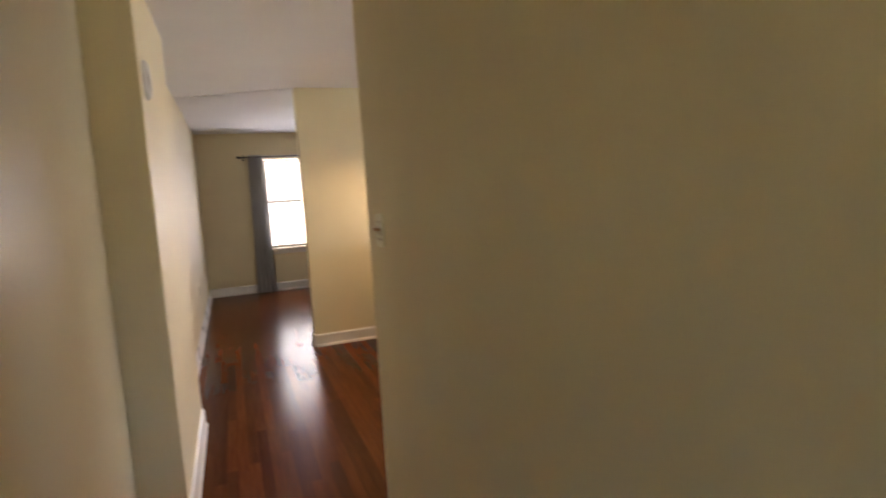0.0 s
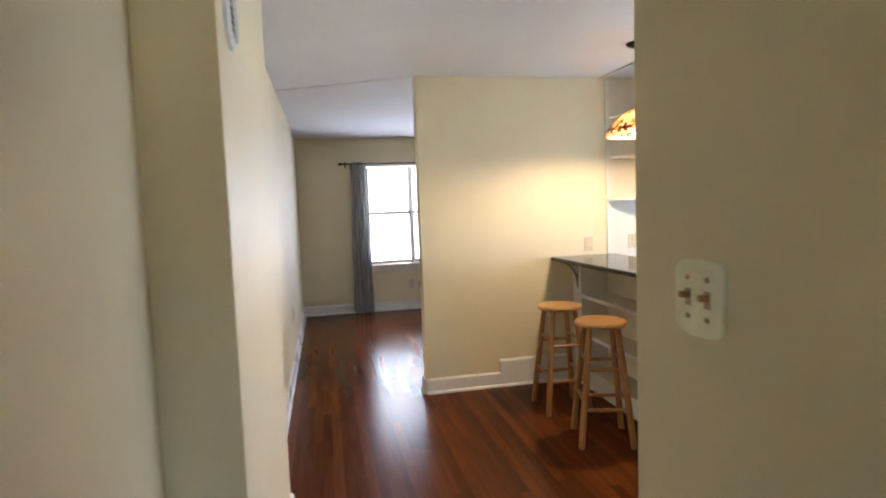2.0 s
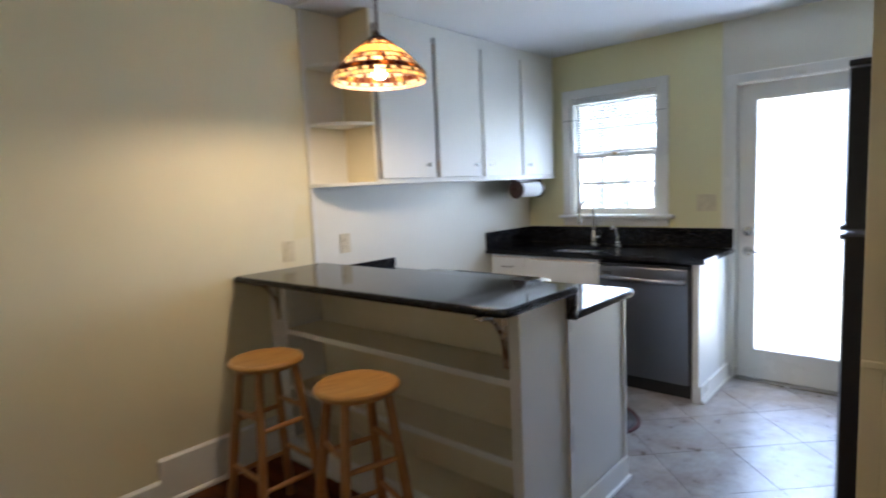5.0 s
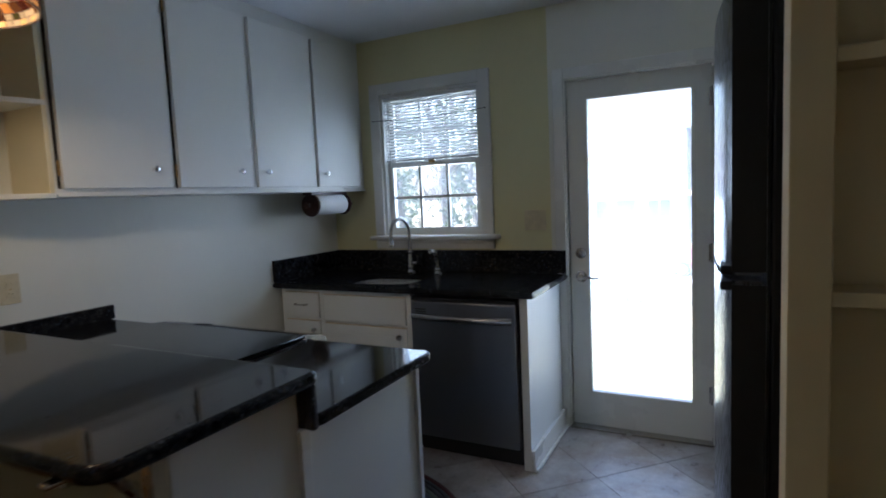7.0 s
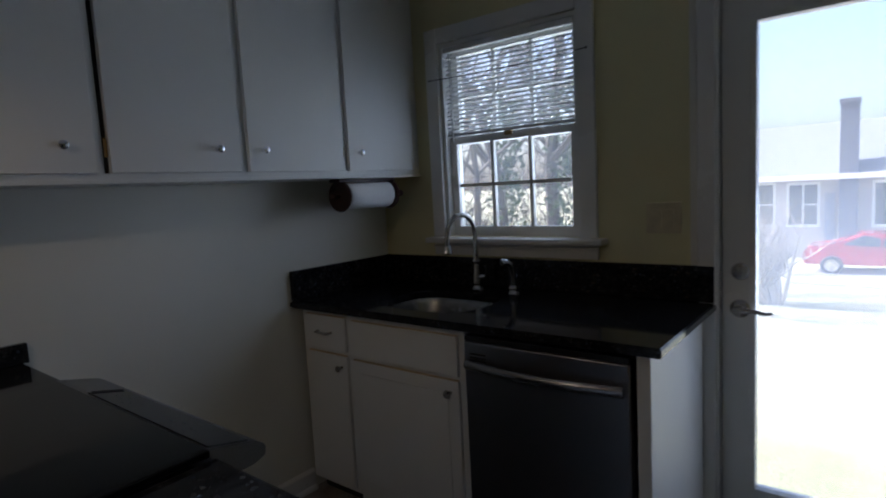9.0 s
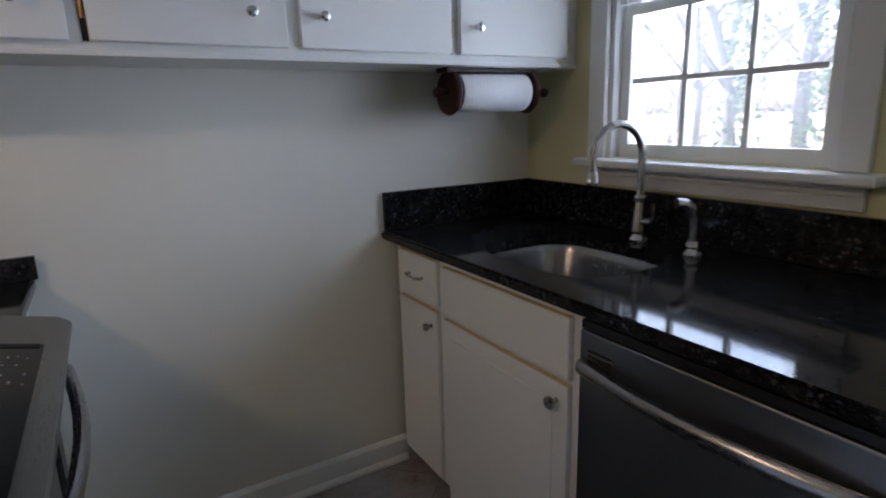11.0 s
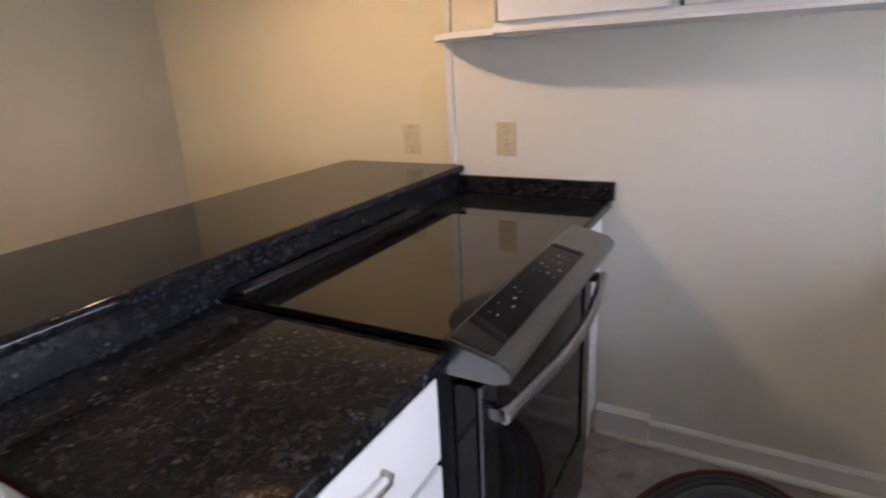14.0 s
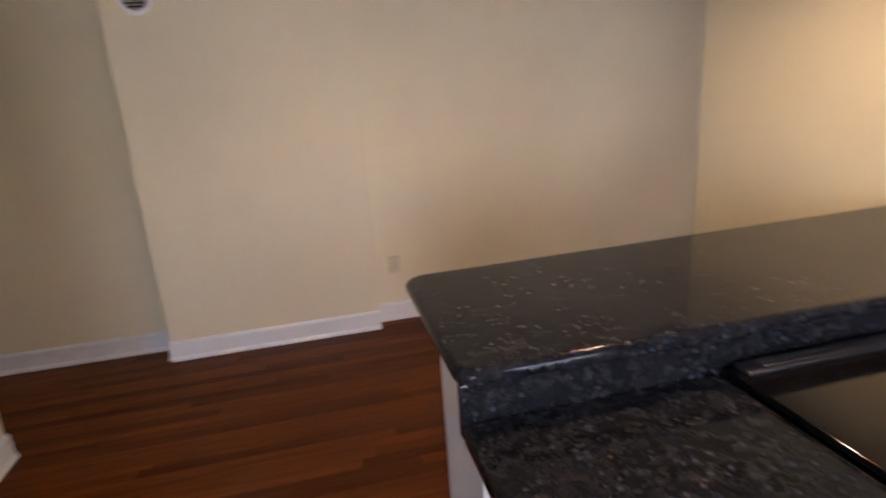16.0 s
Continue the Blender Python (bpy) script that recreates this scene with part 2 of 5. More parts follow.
CREAM = (0.78, 0.69, 0.46)
M = {
    "cream": paint("cream_paint", CREAM, 0.58),
    "bar_wall": paint("pale_yellow_cream_paint", (0.78, 0.71, 0.48), 0.5),
    "yellow": paint("yellow_paint", (0.74, 0.69, 0.40), 0.45),
    "white_wall": paint("white_wall_paint", (0.78, 0.76, 0.66), 0.45),
    "ceiling": paint("ceiling_paint", (0.78, 0.79, 0.80), 0.85, 0.25, 0.04),
    "trim": paint("trim_paint", (0.80, 0.79, 0.74), 0.28, 0.02, 0.05),
    "cabinet": paint("cabinet_paint", (0.80, 0.80, 0.76), 0.42, 0.03, 0.05),
    # cabinet white made tan: the warm shade inside the bar shelves, put into the colour
    "shaded_shelf_paint": paint("shaded_shelf_paint", (0.72, 0.66, 0.50), 0.45, 0.03, 0.06),
    "edge": paint("worn_edge_paint", (0.72, 0.56, 0.33), 0.4, 0.04, 0.15),
    "floor_wood": wood("floor_wood", (0.072, 0.0155, 0.0029), (0.112, 0.0272, 0.0055), (0.165, 0.046, 0.0098), (9, 0.8, 9), 0.21, 0.0, 0.5, 1.17, 0.0),
    "stool_wood": wood("stool_wood", (0.28, 0.115, 0.03), (0.42, 0.19, 0.055), (0.54, 0.28, 0.095), (9, 9, 1.5), 0.3, 0.35, 0.12),
    "seat_wood": wood("seat_wood", (0.32, 0.145, 0.03), (0.48, 0.25, 0.06), (0.60, 0.345, 0.10), (2, 12, 12), 0.3, 0.35, 0.1),
    "dark_wood": wood("dark_wood", (0.018, 0.006, 0.004), (0.04, 0.012, 0.008), (0.07, 0.022, 0.014), (6, 6, 6), 0.35, 0.2, 0.2),
    "bare_wood": wood("bare_wood", (0.30, 0.21, 0.12), (0.42, 0.31, 0.19), (0.52, 0.40, 0.26), (8, 8, 1.5), 0.6, 0.0, 0.1),
    "under": plain("subfloor", (0.03, 0.015, 0.01), 0.8),
    "grout": plain("grout", (0.19, 0.17, 0.155), 0.9, 0, 0.2, 60, 0.3),
    "slate": slate("slate_tile"),
    "granite": granite("black_granite"),
    "granite_edge": granite("honed_granite_edge", 0.24, 1.5),
    "steel": brushed("stainless_steel", (0.15, 0.15, 0.155), 0.26, (1, 1, 30)),
    "handle_steel": brushed("handle_steel", (0.30, 0.30, 0.31), 0.26, (30, 1, 30)),
    "range_steel": brushed("range_stainless_steel", (0.20, 0.195, 0.19), 0.30, (30, 1, 30)),
    "steel_dark": brushed("dark_stainless_steel", (0.27, 0.27, 0.285), 0.36, (1, 30, 1)),
    "fridge_steel": brushed("fridge_stainless_steel", (0.15, 0.15, 0.165), 0.28, (1, 30, 1)),
    "sink_steel": brushed("sink_steel", (0.60, 0.60, 0.60), 0.24, (20, 1, 1)),
    "chrome": plain("chrome", (0.72, 0.72, 0.73), 0.10, 1.0, 0.03),
    "nickel": plain("brushed_nickel", (0.50, 0.48, 0.45), 0.26, 1.0, 0.05),
    "brass": plain("aged_brass", (0.42, 0.28, 0.12), 0.4, 1.0, 0.2),
    "bronze": plain("dark_bronze", (0.05, 0.022, 0.014), 0.4, 0.5, 0.3),
    "iron": plain("dark_iron", (0.03, 0.03, 0.032), 0.45, 0.6, 0.2),
    "black": plain("black_plastic", (0.012, 0.012, 0.013), 0.35),
    "black_gloss": plain("black_ceramic_glass", (0.005, 0.0045, 0.0045), 0.045, 0, 0.1, 30, 0.0),
    "panel_glass": plain("black_panel_glass", (0.006, 0.006, 0.0065), 0.05, 0, 0.1, 30, 0.0),
    "legend": plain("printed_legend", (0.18, 0.18, 0.175), 0.5),
    "almond": plain("almond_plastic", (0.64, 0.56, 0.36), 0.35),
    "ivory": plain("ivory_plastic", (0.86, 0.83, 0.60), 0.3),
    "white_plastic": plain("white_plastic", (0.78, 0.78, 0.76), 0.4),
    "paper": plain("paper_towel", (0.84, 0.84, 0.83), 0.95, 0, 0.03, 200, 0.3),
    # both panes carry some painted-in glare haze, the door more of it
    "glass": glass("veiled_window_glass", 0.04),
    "door_glass": glass("hazy_door_glass", 0.11),
    "curtain": fabric("grey_curtain", (0.72, 0.72, 0.71)),
    "shade_cloth": shade_cloth("window_shade_cloth"),
    # near-black that stands for the darkness inside slots, gaps and recesses
    "dark_recess": plain("dark_recess", (0.015, 0.013, 0.012), 0.8),
    "fridge_side": plain("fridge_side", (0.010, 0.010, 0.012), 0.45, 0.0, 0.05, 400, 0.15),
}

M["panel_glass"].node_tree.nodes["Principled BSDF"].inputs["IOR"].default_value = 1.25
M["black_gloss"].node_tree.nodes["Principled BSDF"].inputs["IOR"].default_value = 1.34

# ---------------------------------------------------------------- building blocks
ORG = {}


def box(bm, x0, x1, y0, y1, z0, z1, bev=0.0, seg=2):
    r = bmesh.ops.create_cube(bm, size=1.0)
    for v in r["verts"]:
        v.co = Vector(((x0 + x1) / 2 + v.co.x * (x1 - x0), (y0 + y1) / 2 + v.co.y * (y1 - y0), (z0 + z1) / 2 + v.co.z * (z1 - z0)))
    if bev:
        es = list({e for v in r["verts"] for e in v.link_edges})
        bmesh.ops.bevel(bm, geom=es, offset=bev, segments=seg, affect="EDGES", profile=0.5)
    return bm


def B(*a, **k):
    return box(bmesh.new(), *a, **k)


def boxes(*bs, bev=0.0):
    bm = bmesh.new()
    for b in bs:
        box(bm, *b, bev=bev)
    return bm


def rod(bm, p, q, r0, r1=None, seg=12, cap=True):
    """A round bar from p to q, tapering from r0 to r1."""
    p, q = Vector(p), Vector(q)
    r1 = r0 if r1 is None else r1
    m = Matrix.Translation((p + q) / 2) @ (q - p).to_track_quat("Z", "Y").to_matrix().to_4x4()
    bmesh.ops.create_cone(bm, cap_ends=cap, segments=seg, radius1=r0, radius2=r1, depth=(q - p).length, matrix=m)
    return bm


def sweep(bm, pts, r, seg=10):
    """A round tube along points."""
    pts = [Vector(p) for p in pts]
    rings, up = [], Vector((0.123, 0.456, 0.88))
    for i, p in enumerate(pts):
        d = (pts[min(i + 1, len(pts) - 1)] - pts[max(i - 1, 0)]).normalized()
        a = d.cross(up).normalized()
        c = d.cross(a)
        rr = r[i] if isinstance(r, (list, tuple)) else r
        rings.append([bm.verts.new(p + (a * math.cos(2 * math.pi * k / seg) + c * math.sin(2 * math.pi * k / seg)) * rr) for k in range(seg)])
    for a, c in zip(rings, rings[1:]):
        for k in range(seg):
            bm.faces.new((a[k], a[(k + 1) % seg], c[(k + 1) % seg], c[k]))
    bm.faces.new(rings[0][::-1])
    bm.faces.new(rings[-1])
    return bm


def lathe(bm, profile, at=(0, 0, 0), axis="Z", seg=24, close=False):
    """Turns (radius, height) pairs round an axis through at."""
    rings = []
    for r, h in profile:
        ring = []
        for k in range(seg):
            a = 2 * math.pi * k / seg
            c, s = r * math.cos(a), r * math.sin(a)
            v = {"Z": (c, s, h), "X": (h, c, s), "Y": (c, h, s)}[axis]
            ring.append(bm.verts.new(Vector(at) + Vector(v)))
        rings.append(ring)
    for a, c in zip(rings, rings[1:]):
        for k in range(seg):
            bm.faces.new((a[k], a[(k + 1) % seg], c[(k + 1) % seg], c[k]))
    if not close:
        bm.faces.new(rings[0][::-1])
        bm.faces.new(rings[-1])
    else:
        a, c = rings[-1], rings[0]
        for k in range(seg):
            bm.faces.new((a[k], a[(k + 1) % seg], c[(k + 1) % seg], c[k]))
    return bm


def slab(bm, outline, z0, z1, bev=0.0):
    """A flat plate of the given outline (x, y)."""
    lo = [bm.verts.new((x, y, z0)) for x, y in outline]
    hi = [bm.verts.new((x, y, z1)) for x, y in outline]
    k = len(outline)
    fs = [bm.faces.new(lo[::-1]), bm.faces.new(hi)]
    for i in range(k):
        bm.faces.new((lo[i], lo[(i + 1) % k], hi[(i + 1) % k], hi[i]))
    if bev:
        bmesh.ops.bevel(bm, geom=list({e for f in fs for e in f.edges}), offset=bev, segments=2, affect="EDGES")
    return bm


def mesh_of(name, bm, material, smooth=True):
    bmesh.ops.recalc_face_normals(bm, faces=bm.faces)
    me = bpy.data.meshes.new(name)
    bm.to_mesh(me)
    bm.free()
    me.materials.append(material)
    if smooth:
        me.set_sharp_from_angle(angle=radians(35))
        me.polygons.foreach_set("use_smooth", [not (p.area > 0.06 or (p.area > 0.0015 and max(abs(v) for v in p.normal) > 0.9999)) for p in me.polygons])
    return me


def part(name, bm, material, parent, label=""):
    o = ORG.get(parent.name, Vector())
    bmesh.ops.translate(bm, verts=bm.verts, vec=-o)
    ob = new(name, mesh_of(name, bm, material))
    ob.parent = parent
    ORG[ob.name] = o
    return tagged(ob, label)


def thing(name, at, label, category, group="", kind=""):
    ob = new(name)
    ob.location = at
    ORG[ob.name] = Vector(at)
    return tagged(ob, label, category, group, kind)


def solid(name, bm, material, label, category, kind="structure", group=""):
    ob = new(name, mesh_of(name, bm, material))
    return tagged(ob, label, category, group, kind)


# ---------------------------------------------------------------- plan
NY = 6.64          # face of the wall behind bar and cabinets
EX = 5.31          # face of the kitchen's window wall
WX = 0.44          # face of the long wall
HX = 1.325         # face of the hall wall with the switch
HEY = 3.365        # where that wall ends
LY = 10.30         # living room's window wall
CH = 2.43          # ceiling
PX = 1.487         # free end of the wall behind the bar
TOP = 2.62

# ---------------------------------------------------------------- walls
solid("wall_long", B(0.24, WX, 5.12, LY, 0, TOP), M["cream"], "cream painted long plaster wall of the living room", "wall")
solid("wall_hall_long", B(0.24, 0.36, -0.5, 3.88, 0, TOP), paint("cream_gloss_paint", CREAM, 0.45), "glossy cream painted long wall of the hall", "wall")
solid("wall_chase", B(0.24, 0.55, 3.88, 5.12, 0, TOP, bev=0.004), M["cream"], "cream painted chase standing out of the long wall", "wall")
solid("wall_hall", B(HX, HX + 0.12, -0.5, HEY, 0, TOP, bev=0.004), M["cream"], "cream painted hall wall that carries the light switch", "wall")
# end wall's opening is added, sized by how much sky light the hall needs
solid("wall_hall_end", boxes((0.24, 0.57, -0.62, -0.5, 0, TOP), (1.12, HX + 0.12, -0.62, -0.5, 0, TOP), (0.57, 1.12, -0.62, -0.5, 0, 1.05), (0.57, 1.12, -0.62, -0.5, 1.9, TOP)), M["cream"], "plain cream wall closing the hall", "wall")
solid("wall_dining", B(HX + 0.12, 2.98, HEY - 0.12, HEY, 0, TOP), M["cream"], "plain cream wall of the dining area", "wall")
solid("wall_bar", B(PX, 3.045, NY, NY + 0.12, 0, TOP, bev=0.004), M["bar_wall"], "cream painted wall behind the breakfast bar", "wall")
solid("wall_cabinets", B(3.045, EX + 0.14, NY, NY + 0.12, 0, TOP), M["white_wall"], "off-white kitchen wall behind the cabinets", "wall")
WIN = (5.515, 6.225, 1.15, 2.07)
DOOR = (4.235, 5.0, 2.012)
solid("wall_window", boxes(
    (EX, EX + 0.14, WIN[1], NY, 0, TOP), (EX, EX + 0.14, 5.09, WIN[0], 0, TOP),
    (EX, EX + 0.14, WIN[0], WIN[1], 0, WIN[2]), (EX, EX + 0.14, WIN[0], WIN[1], WIN[3], TOP)),
    M["yellow"], "pale yellow kitchen wall round the window", "wall")
solid("wall_door", boxes((EX, EX + 0.14, DOOR[1], 5.09, 0, TOP), (EX, EX + 0.14, 3.25, DOOR[0], 0, TOP), (EX, EX + 0.14, DOOR[0], DOOR[1], DOOR[2], TOP)),
    M["white_wall"], "off-white kitchen wall round the glazed door", "wall")
pp = slab(bmesh.new(), [(0, 0), (0.10, 0.01), (0.125, 0.09), (0.11, 0.18), (0.05, 0.20), (0.015, 0.13)], 0, 0.0007)
bmesh.ops.transform(pp, matrix=Matrix.Translation((2.905, NY, 1.165)) @ Matrix(((1, 0, 0, 0), (0, 0, -1, 0), (0, 1, 0, 0), (0, 0, 0, 1))), verts=pp.verts)
solid("paint_patch", pp, paint("patch_paint", (0.77, 0.69, 0.42), 0.58), "brighter yellow touched-up patch on the cream wall", "wall")
solid("wall_kitchen_back", B(3.07, EX, 3.25, 3.37, 0, TOP), M["yellow"], "plain pale yellow wall behind the fridge", "wall")
LWIN = (1.375, 2.74, 0.66, 2.03)
solid("wall_living", boxes((0.24, LWIN[0], LY, LY + 0.12, 0, TOP), (LWIN[1], 5.45, LY, LY + 0.12, 0, TOP),
      (LWIN[0], LWIN[1], LY, LY + 0.12, 0, LWIN[2]), (LWIN[0], LWIN[1], LY, LY + 0.12, LWIN[3], TOP)), M["cream"], "cream living room wall with a double window", "wall")
solid("wall_living_side", B(EX, EX + 0.14, NY + 0.12, LY, 0, TOP),
      M["cream"], "plain cream side wall of the living room", "wall")
solid("ceiling", B(0.24, EX + 0.14, -0.62, LY, CH, CH + 0.11), M["ceiling"], "white painted plaster ceiling", "ceiling")
solid("ceiling_living", slab(bmesh.new(), [(0.24, 7.3), (PX - 0.02, NY + 0.02), (EX + 0.14, NY + 0.02), (EX + 0.14, LY + 0.12), (0.24, LY + 0.12)], CH - 0.004, CH + 0.1), M["ceiling"], "white painted plaster living room ceiling", "ceiling")
# unseen slab; its long overhang at LY is added to block the sun there
solid("roof", B(-0.2, EX + 0.5, -1.0, LY + 2.3, TOP, TOP + 0.15), M["under"], "unseen flat roof slab, overhang added to keep sun off the living room window", "roof")
solid("floor", B(0.24, EX + 0.14, -0.62, LY + 0.12, -0.25, -0.012), M["under"], "dark subfloor under boards and tiles", "floor")
solid("foundation", B(0.2, EX + 0.2, -0.66, LY + 0.16, -1.2, -0.25), M["grout"], "plain rendered foundation", "foundation")
solid("ceiling_strip", B(2.985, 3.02, 4.13, NY, CH - 0.012, CH, bev=0.003), M["trim"], "thin painted batten across the ceiling", "trim")
solid("wall_strip", B(3.03, 3.06, NY - 0.012, NY, 1.02, CH - 0.012, bev=0.003), M["trim"], "thin white batten up the wall", "trim")


# ---------------------------------------------------------------- skirting
def skirting(name, p, q, h, out, th=0.016):
    """Baseboard with a rounded cap and shoe from p to q; out: the room's side."""
    p, q, o = Vector(p), Vector(q), Vector(out)
    bm = bmesh.new()
    prof = [(0, 0), (0.028, 0), (0.028, 0.010), (0.022, 0.020), (th, 0.024), (th, h - 0.014), (th * 0.6, h - 0.004), (0, h)]
    ends = []
    for e in (p, q):
        ends.append([bm.verts.new((e.x + o.x * d, e.y + o.y * d, z)) for d, z in prof])
    k = len(prof)
    for i in range(k):
        bm.faces.new((ends[0][i], ends[0][(i + 1) % k], ends[1][(i + 1) % k], ends[1][i]))
    bm.faces.new(ends[0][::-1])
    bm.faces.new(ends[1])
    return solid(name, bm, M["trim"], "white painted baseboard with shoe moulding", "baseboard")


skirting("baseboard", (PX, NY), (2.085, NY), 0.12, (0, -1))
skirting("baseboard", (2.085, NY), (2.73, NY), 0.222, (0, -1))
skirting("baseboard", (PX, NY + 0.12), (PX, NY), 0.12, (-1, 0))
skirting("baseboard", (WX, 5.12), (WX, LY), 0.12, (1, 0))
skirting("baseboard", (0.55, 3.88), (0.55, 5.12), 0.12, (1, 0))
skirting("baseboard", (0.36, -0.5), (0.36, 3.88), 0.12, (1, 0))
skirting("baseboard", (0.36, 3.88), (0.55, 3.88), 0.12, (0, -1))
skirting("baseboard", (HX, -0.5), (HX, HEY), 0.12, (-1, 0))
skirting("baseboard", (HX, HEY), (2.98, HEY), 0.12, (0, 1))
skirting("baseboard", (WX, LY), (EX, LY), 0.13, (0, -1))
skirting("baseboard", (3.62, NY), (3.81, NY), 0.125, (0, -1), 0.03)
skirting("baseboard", (3.81, NY), (4.70, NY), 0.10, (0, -1))


# ---------------------------------------------------------------- kitchen window
def sash(w, a0, a1, z0, z1, put, rows, cols, fr=0.035, bottom=0.045):
    """One sash of a window w; put maps (along, out, z) spans to a box."""
    s = part("sash", boxes(put(a0, a1, 0, 0.03, z0, z0 + bottom), put(a0, a1, 0, 0.03, z1 - fr, z1), put(a0, a0 + fr, 0, 0.03, z0 + bottom, z1 - fr),
                           put(a1 - fr, a1, 0, 0.03, z0 + bottom, z1 - fr)), M["trim"], w)
    wa, wz = (a1 - a0 - 2 * fr) / cols, (z1 - z0 - fr - bottom) / rows
    for i in range(1, cols):
        c = a0 + fr + wa * i
        part("muntin", boxes(put(c - 0.008, c + 0.008, 0.004, 0.026, z0 + bottom, z1 - fr)), M["trim"], s)
    for j in range(1, rows):
        c = z0 + bottom + wz * j
        for i in range(cols):
            part("muntin", boxes(put(a0 + fr + wa * i + 0.008, a0 + fr + wa * (i + 1) - 0.008, 0.005, 0.025, c - 0.008, c + 0.008)), M["trim"], s)
    g = part("pane", boxes(put(a0 + fr, a1 - fr, 0.013, 0.017, z0 + bottom, z1 - fr)), M["glass"], s)
    g.visible_shadow = False
    return s


kw = thing("window_1", (EX, 5.87, 1.15), "white painted six-over-six sash window above the sink", "window", kind="structure")
c = 0.072
part("casing", B(EX - 0.02, EX, WIN[1], WIN[1] + c, WIN[2], WIN[3] + c, bev=0.004), M["trim"], kw)
part("casing", B(EX - 0.02, EX, WIN[0] - c, WIN[0], WIN[2], WIN[3] + c, bev=0.004), M["trim"], kw)
part("casing", B(EX - 0.02, EX, WIN[0], WIN[1], WIN[3], WIN[3] + c, bev=0.004), M["trim"], kw)
part("window_sill", B(5.235, EX + 0.05, WIN[0] - 0.11, WIN[1] + 0.09, 1.122, 1.149, bev=0.008), M["trim"], kw)
part("apron", boxes((EX - 0.018, EX, WIN[0] - c, WIN[1] + c, 1.060, 1.122), (EX - 0.026, EX, WIN[0] - c, WIN[1] + c, 1.095, 1.108), bev=0.003), M["trim"], kw)
part("jamb", boxes((EX, EX + 0.13, WIN[1] - 0.018, WIN[1], WIN[2], WIN[3]), (EX, EX + 0.13, WIN[0], WIN[0] + 0.018, WIN[2], WIN[3]), (EX, EX + 0.13, WIN[0] + 0.018, WIN[1] - 0.018, WIN[3] - 0.018, WIN[3])), M["trim"], kw)
sash(kw, WIN[0] + 0.02, WIN[1] - 0.02, 1.15, 1.63, lambda a, b, o, p, z, y: (EX + 0.035 + o, EX + 0.035 + p, a, b, z, y), 2, 3)
sash(kw, WIN[0] + 0.02, WIN[1] - 0.02, 1.595, 2.052, lambda a, b, o, p, z, y: (EX + 0.070 + o, EX + 0.070 + p, a, b, z, y), 2, 3, 0.035, 0.035)
part("sash_lock", boxes((EX + 0.02, EX + 0.036, 5.85, 5.89, 1.612, 1.634), bev=0.004), M["brass"], kw)

wr = thing("window_wire", (EX - 0.024, 5.87, 1.9), "thin dark wire strung across the window casing", "wire")
part("wire", sweep(bmesh.new(), [(EX - 0.024, 6.27, 1.905), (EX - 0.024, 6.0, 1.897), (EX - 0.024, 5.7, 1.9), (EX - 0.024, 5.47, 1.91)], 0.002, 6), M["iron"], wr)
for y, z in ((6.27, 1.905), (5.47, 1.91)):
    part("nail", rod(bmesh.new(), (EX - 0.02, y, z), (EX - 0.03, y, z), 0.004, seg=8), M["iron"], wr)

bl = thing("window_blind", (EX + 0.018, 5.87, 1.63), "white slatted blind lowered over the upper sash", "blind")
part("headrail", B(EX + 0.002, EX + 0.03, WIN[0] + 0.022, WIN[1] - 0.022, 2.025, 2.05, bev=0.003), M["white_plastic"], bl)
slat = None
for i in range(19):
    z = 1.655 + i * 0.0195
    if slat is None:
        bm = bmesh.new()
        for s, (dx, dz) in enumerate(((-0.010, -0.006), (0, 0.002), (0.010, 0.006))):
            for y in (WIN[0] + 0.025, WIN[1] - 0.025):
                bm.verts.new((dx, y - 5.87, dz + 0.0006))
                bm.verts.new((dx, y - 5.87, dz - 0.0006))
        bm.verts.ensure_lookup_table()
        v = bm.verts
        for a in (0, 4):
            bm.faces.new((v[a], v[a + 2], v[a + 6], v[a + 4]))
            bm.faces.new((v[a + 1], v[a + 5], v[a + 7], v[a + 3]))
            bm.faces.new((v[a], v[a + 4], v[a + 5], v[a + 1]))
            bm.faces.new((v[a + 2], v[a + 3], v[a + 7], v[a + 6]))
        bm.faces.new((v[0], v[1], v[3], v[2]))
        bm.faces.new((v[8], v[10], v[11], v[9]))
        slat = mesh_of("slat", bm, M["white_plastic"])
    o = new("slat", slat)
    o.parent, o.location = bl, (0, 0, z - 1.63)
part("bottom_rail", B(EX + 0.006, EX + 0.028, WIN[0] + 0.024, WIN[1] - 0.024, 1.632, 1.645, bev=0.003), M["white_plastic"], bl)
for y in (5.62, 5.87, 6.12):
    part("cord", rod(bmesh.new(), (EX + 0.018, y, 1.64), (EX + 0.018, y, 2.03), 0.0015, seg=6), M["white_plastic"], bl)
part("tilt_wand", rod(bmesh.new(), (EX - 0.002, 6.16, 1.60), (EX - 0.002, 6.165, 2.02), 0.004, seg=8), M["white_plastic"], bl)

# ---------------------------------------------------------------- kitchen door
dr = thing("door_1", (5.36, 4.62, 0), "closed white exterior door with one full-height pane", "door", kind="structure")
dx0, dx1 = 5.345, 5.39
d0, d1 = 4.247, 4.990
g0, g1, gz0, gz1 = 4.344, 4.879, 0.216, 1.895
leaf = part("door_leaf", boxes((dx0, dx1, d0, g0, 0.012, 2.005), (dx0, dx1, g1, d1, 0.012, 2.005), (dx0, dx1, g0, g1, 0.012, gz0), (dx0, dx1, g0, g1, gz1, 2.005)), M["trim"], dr)
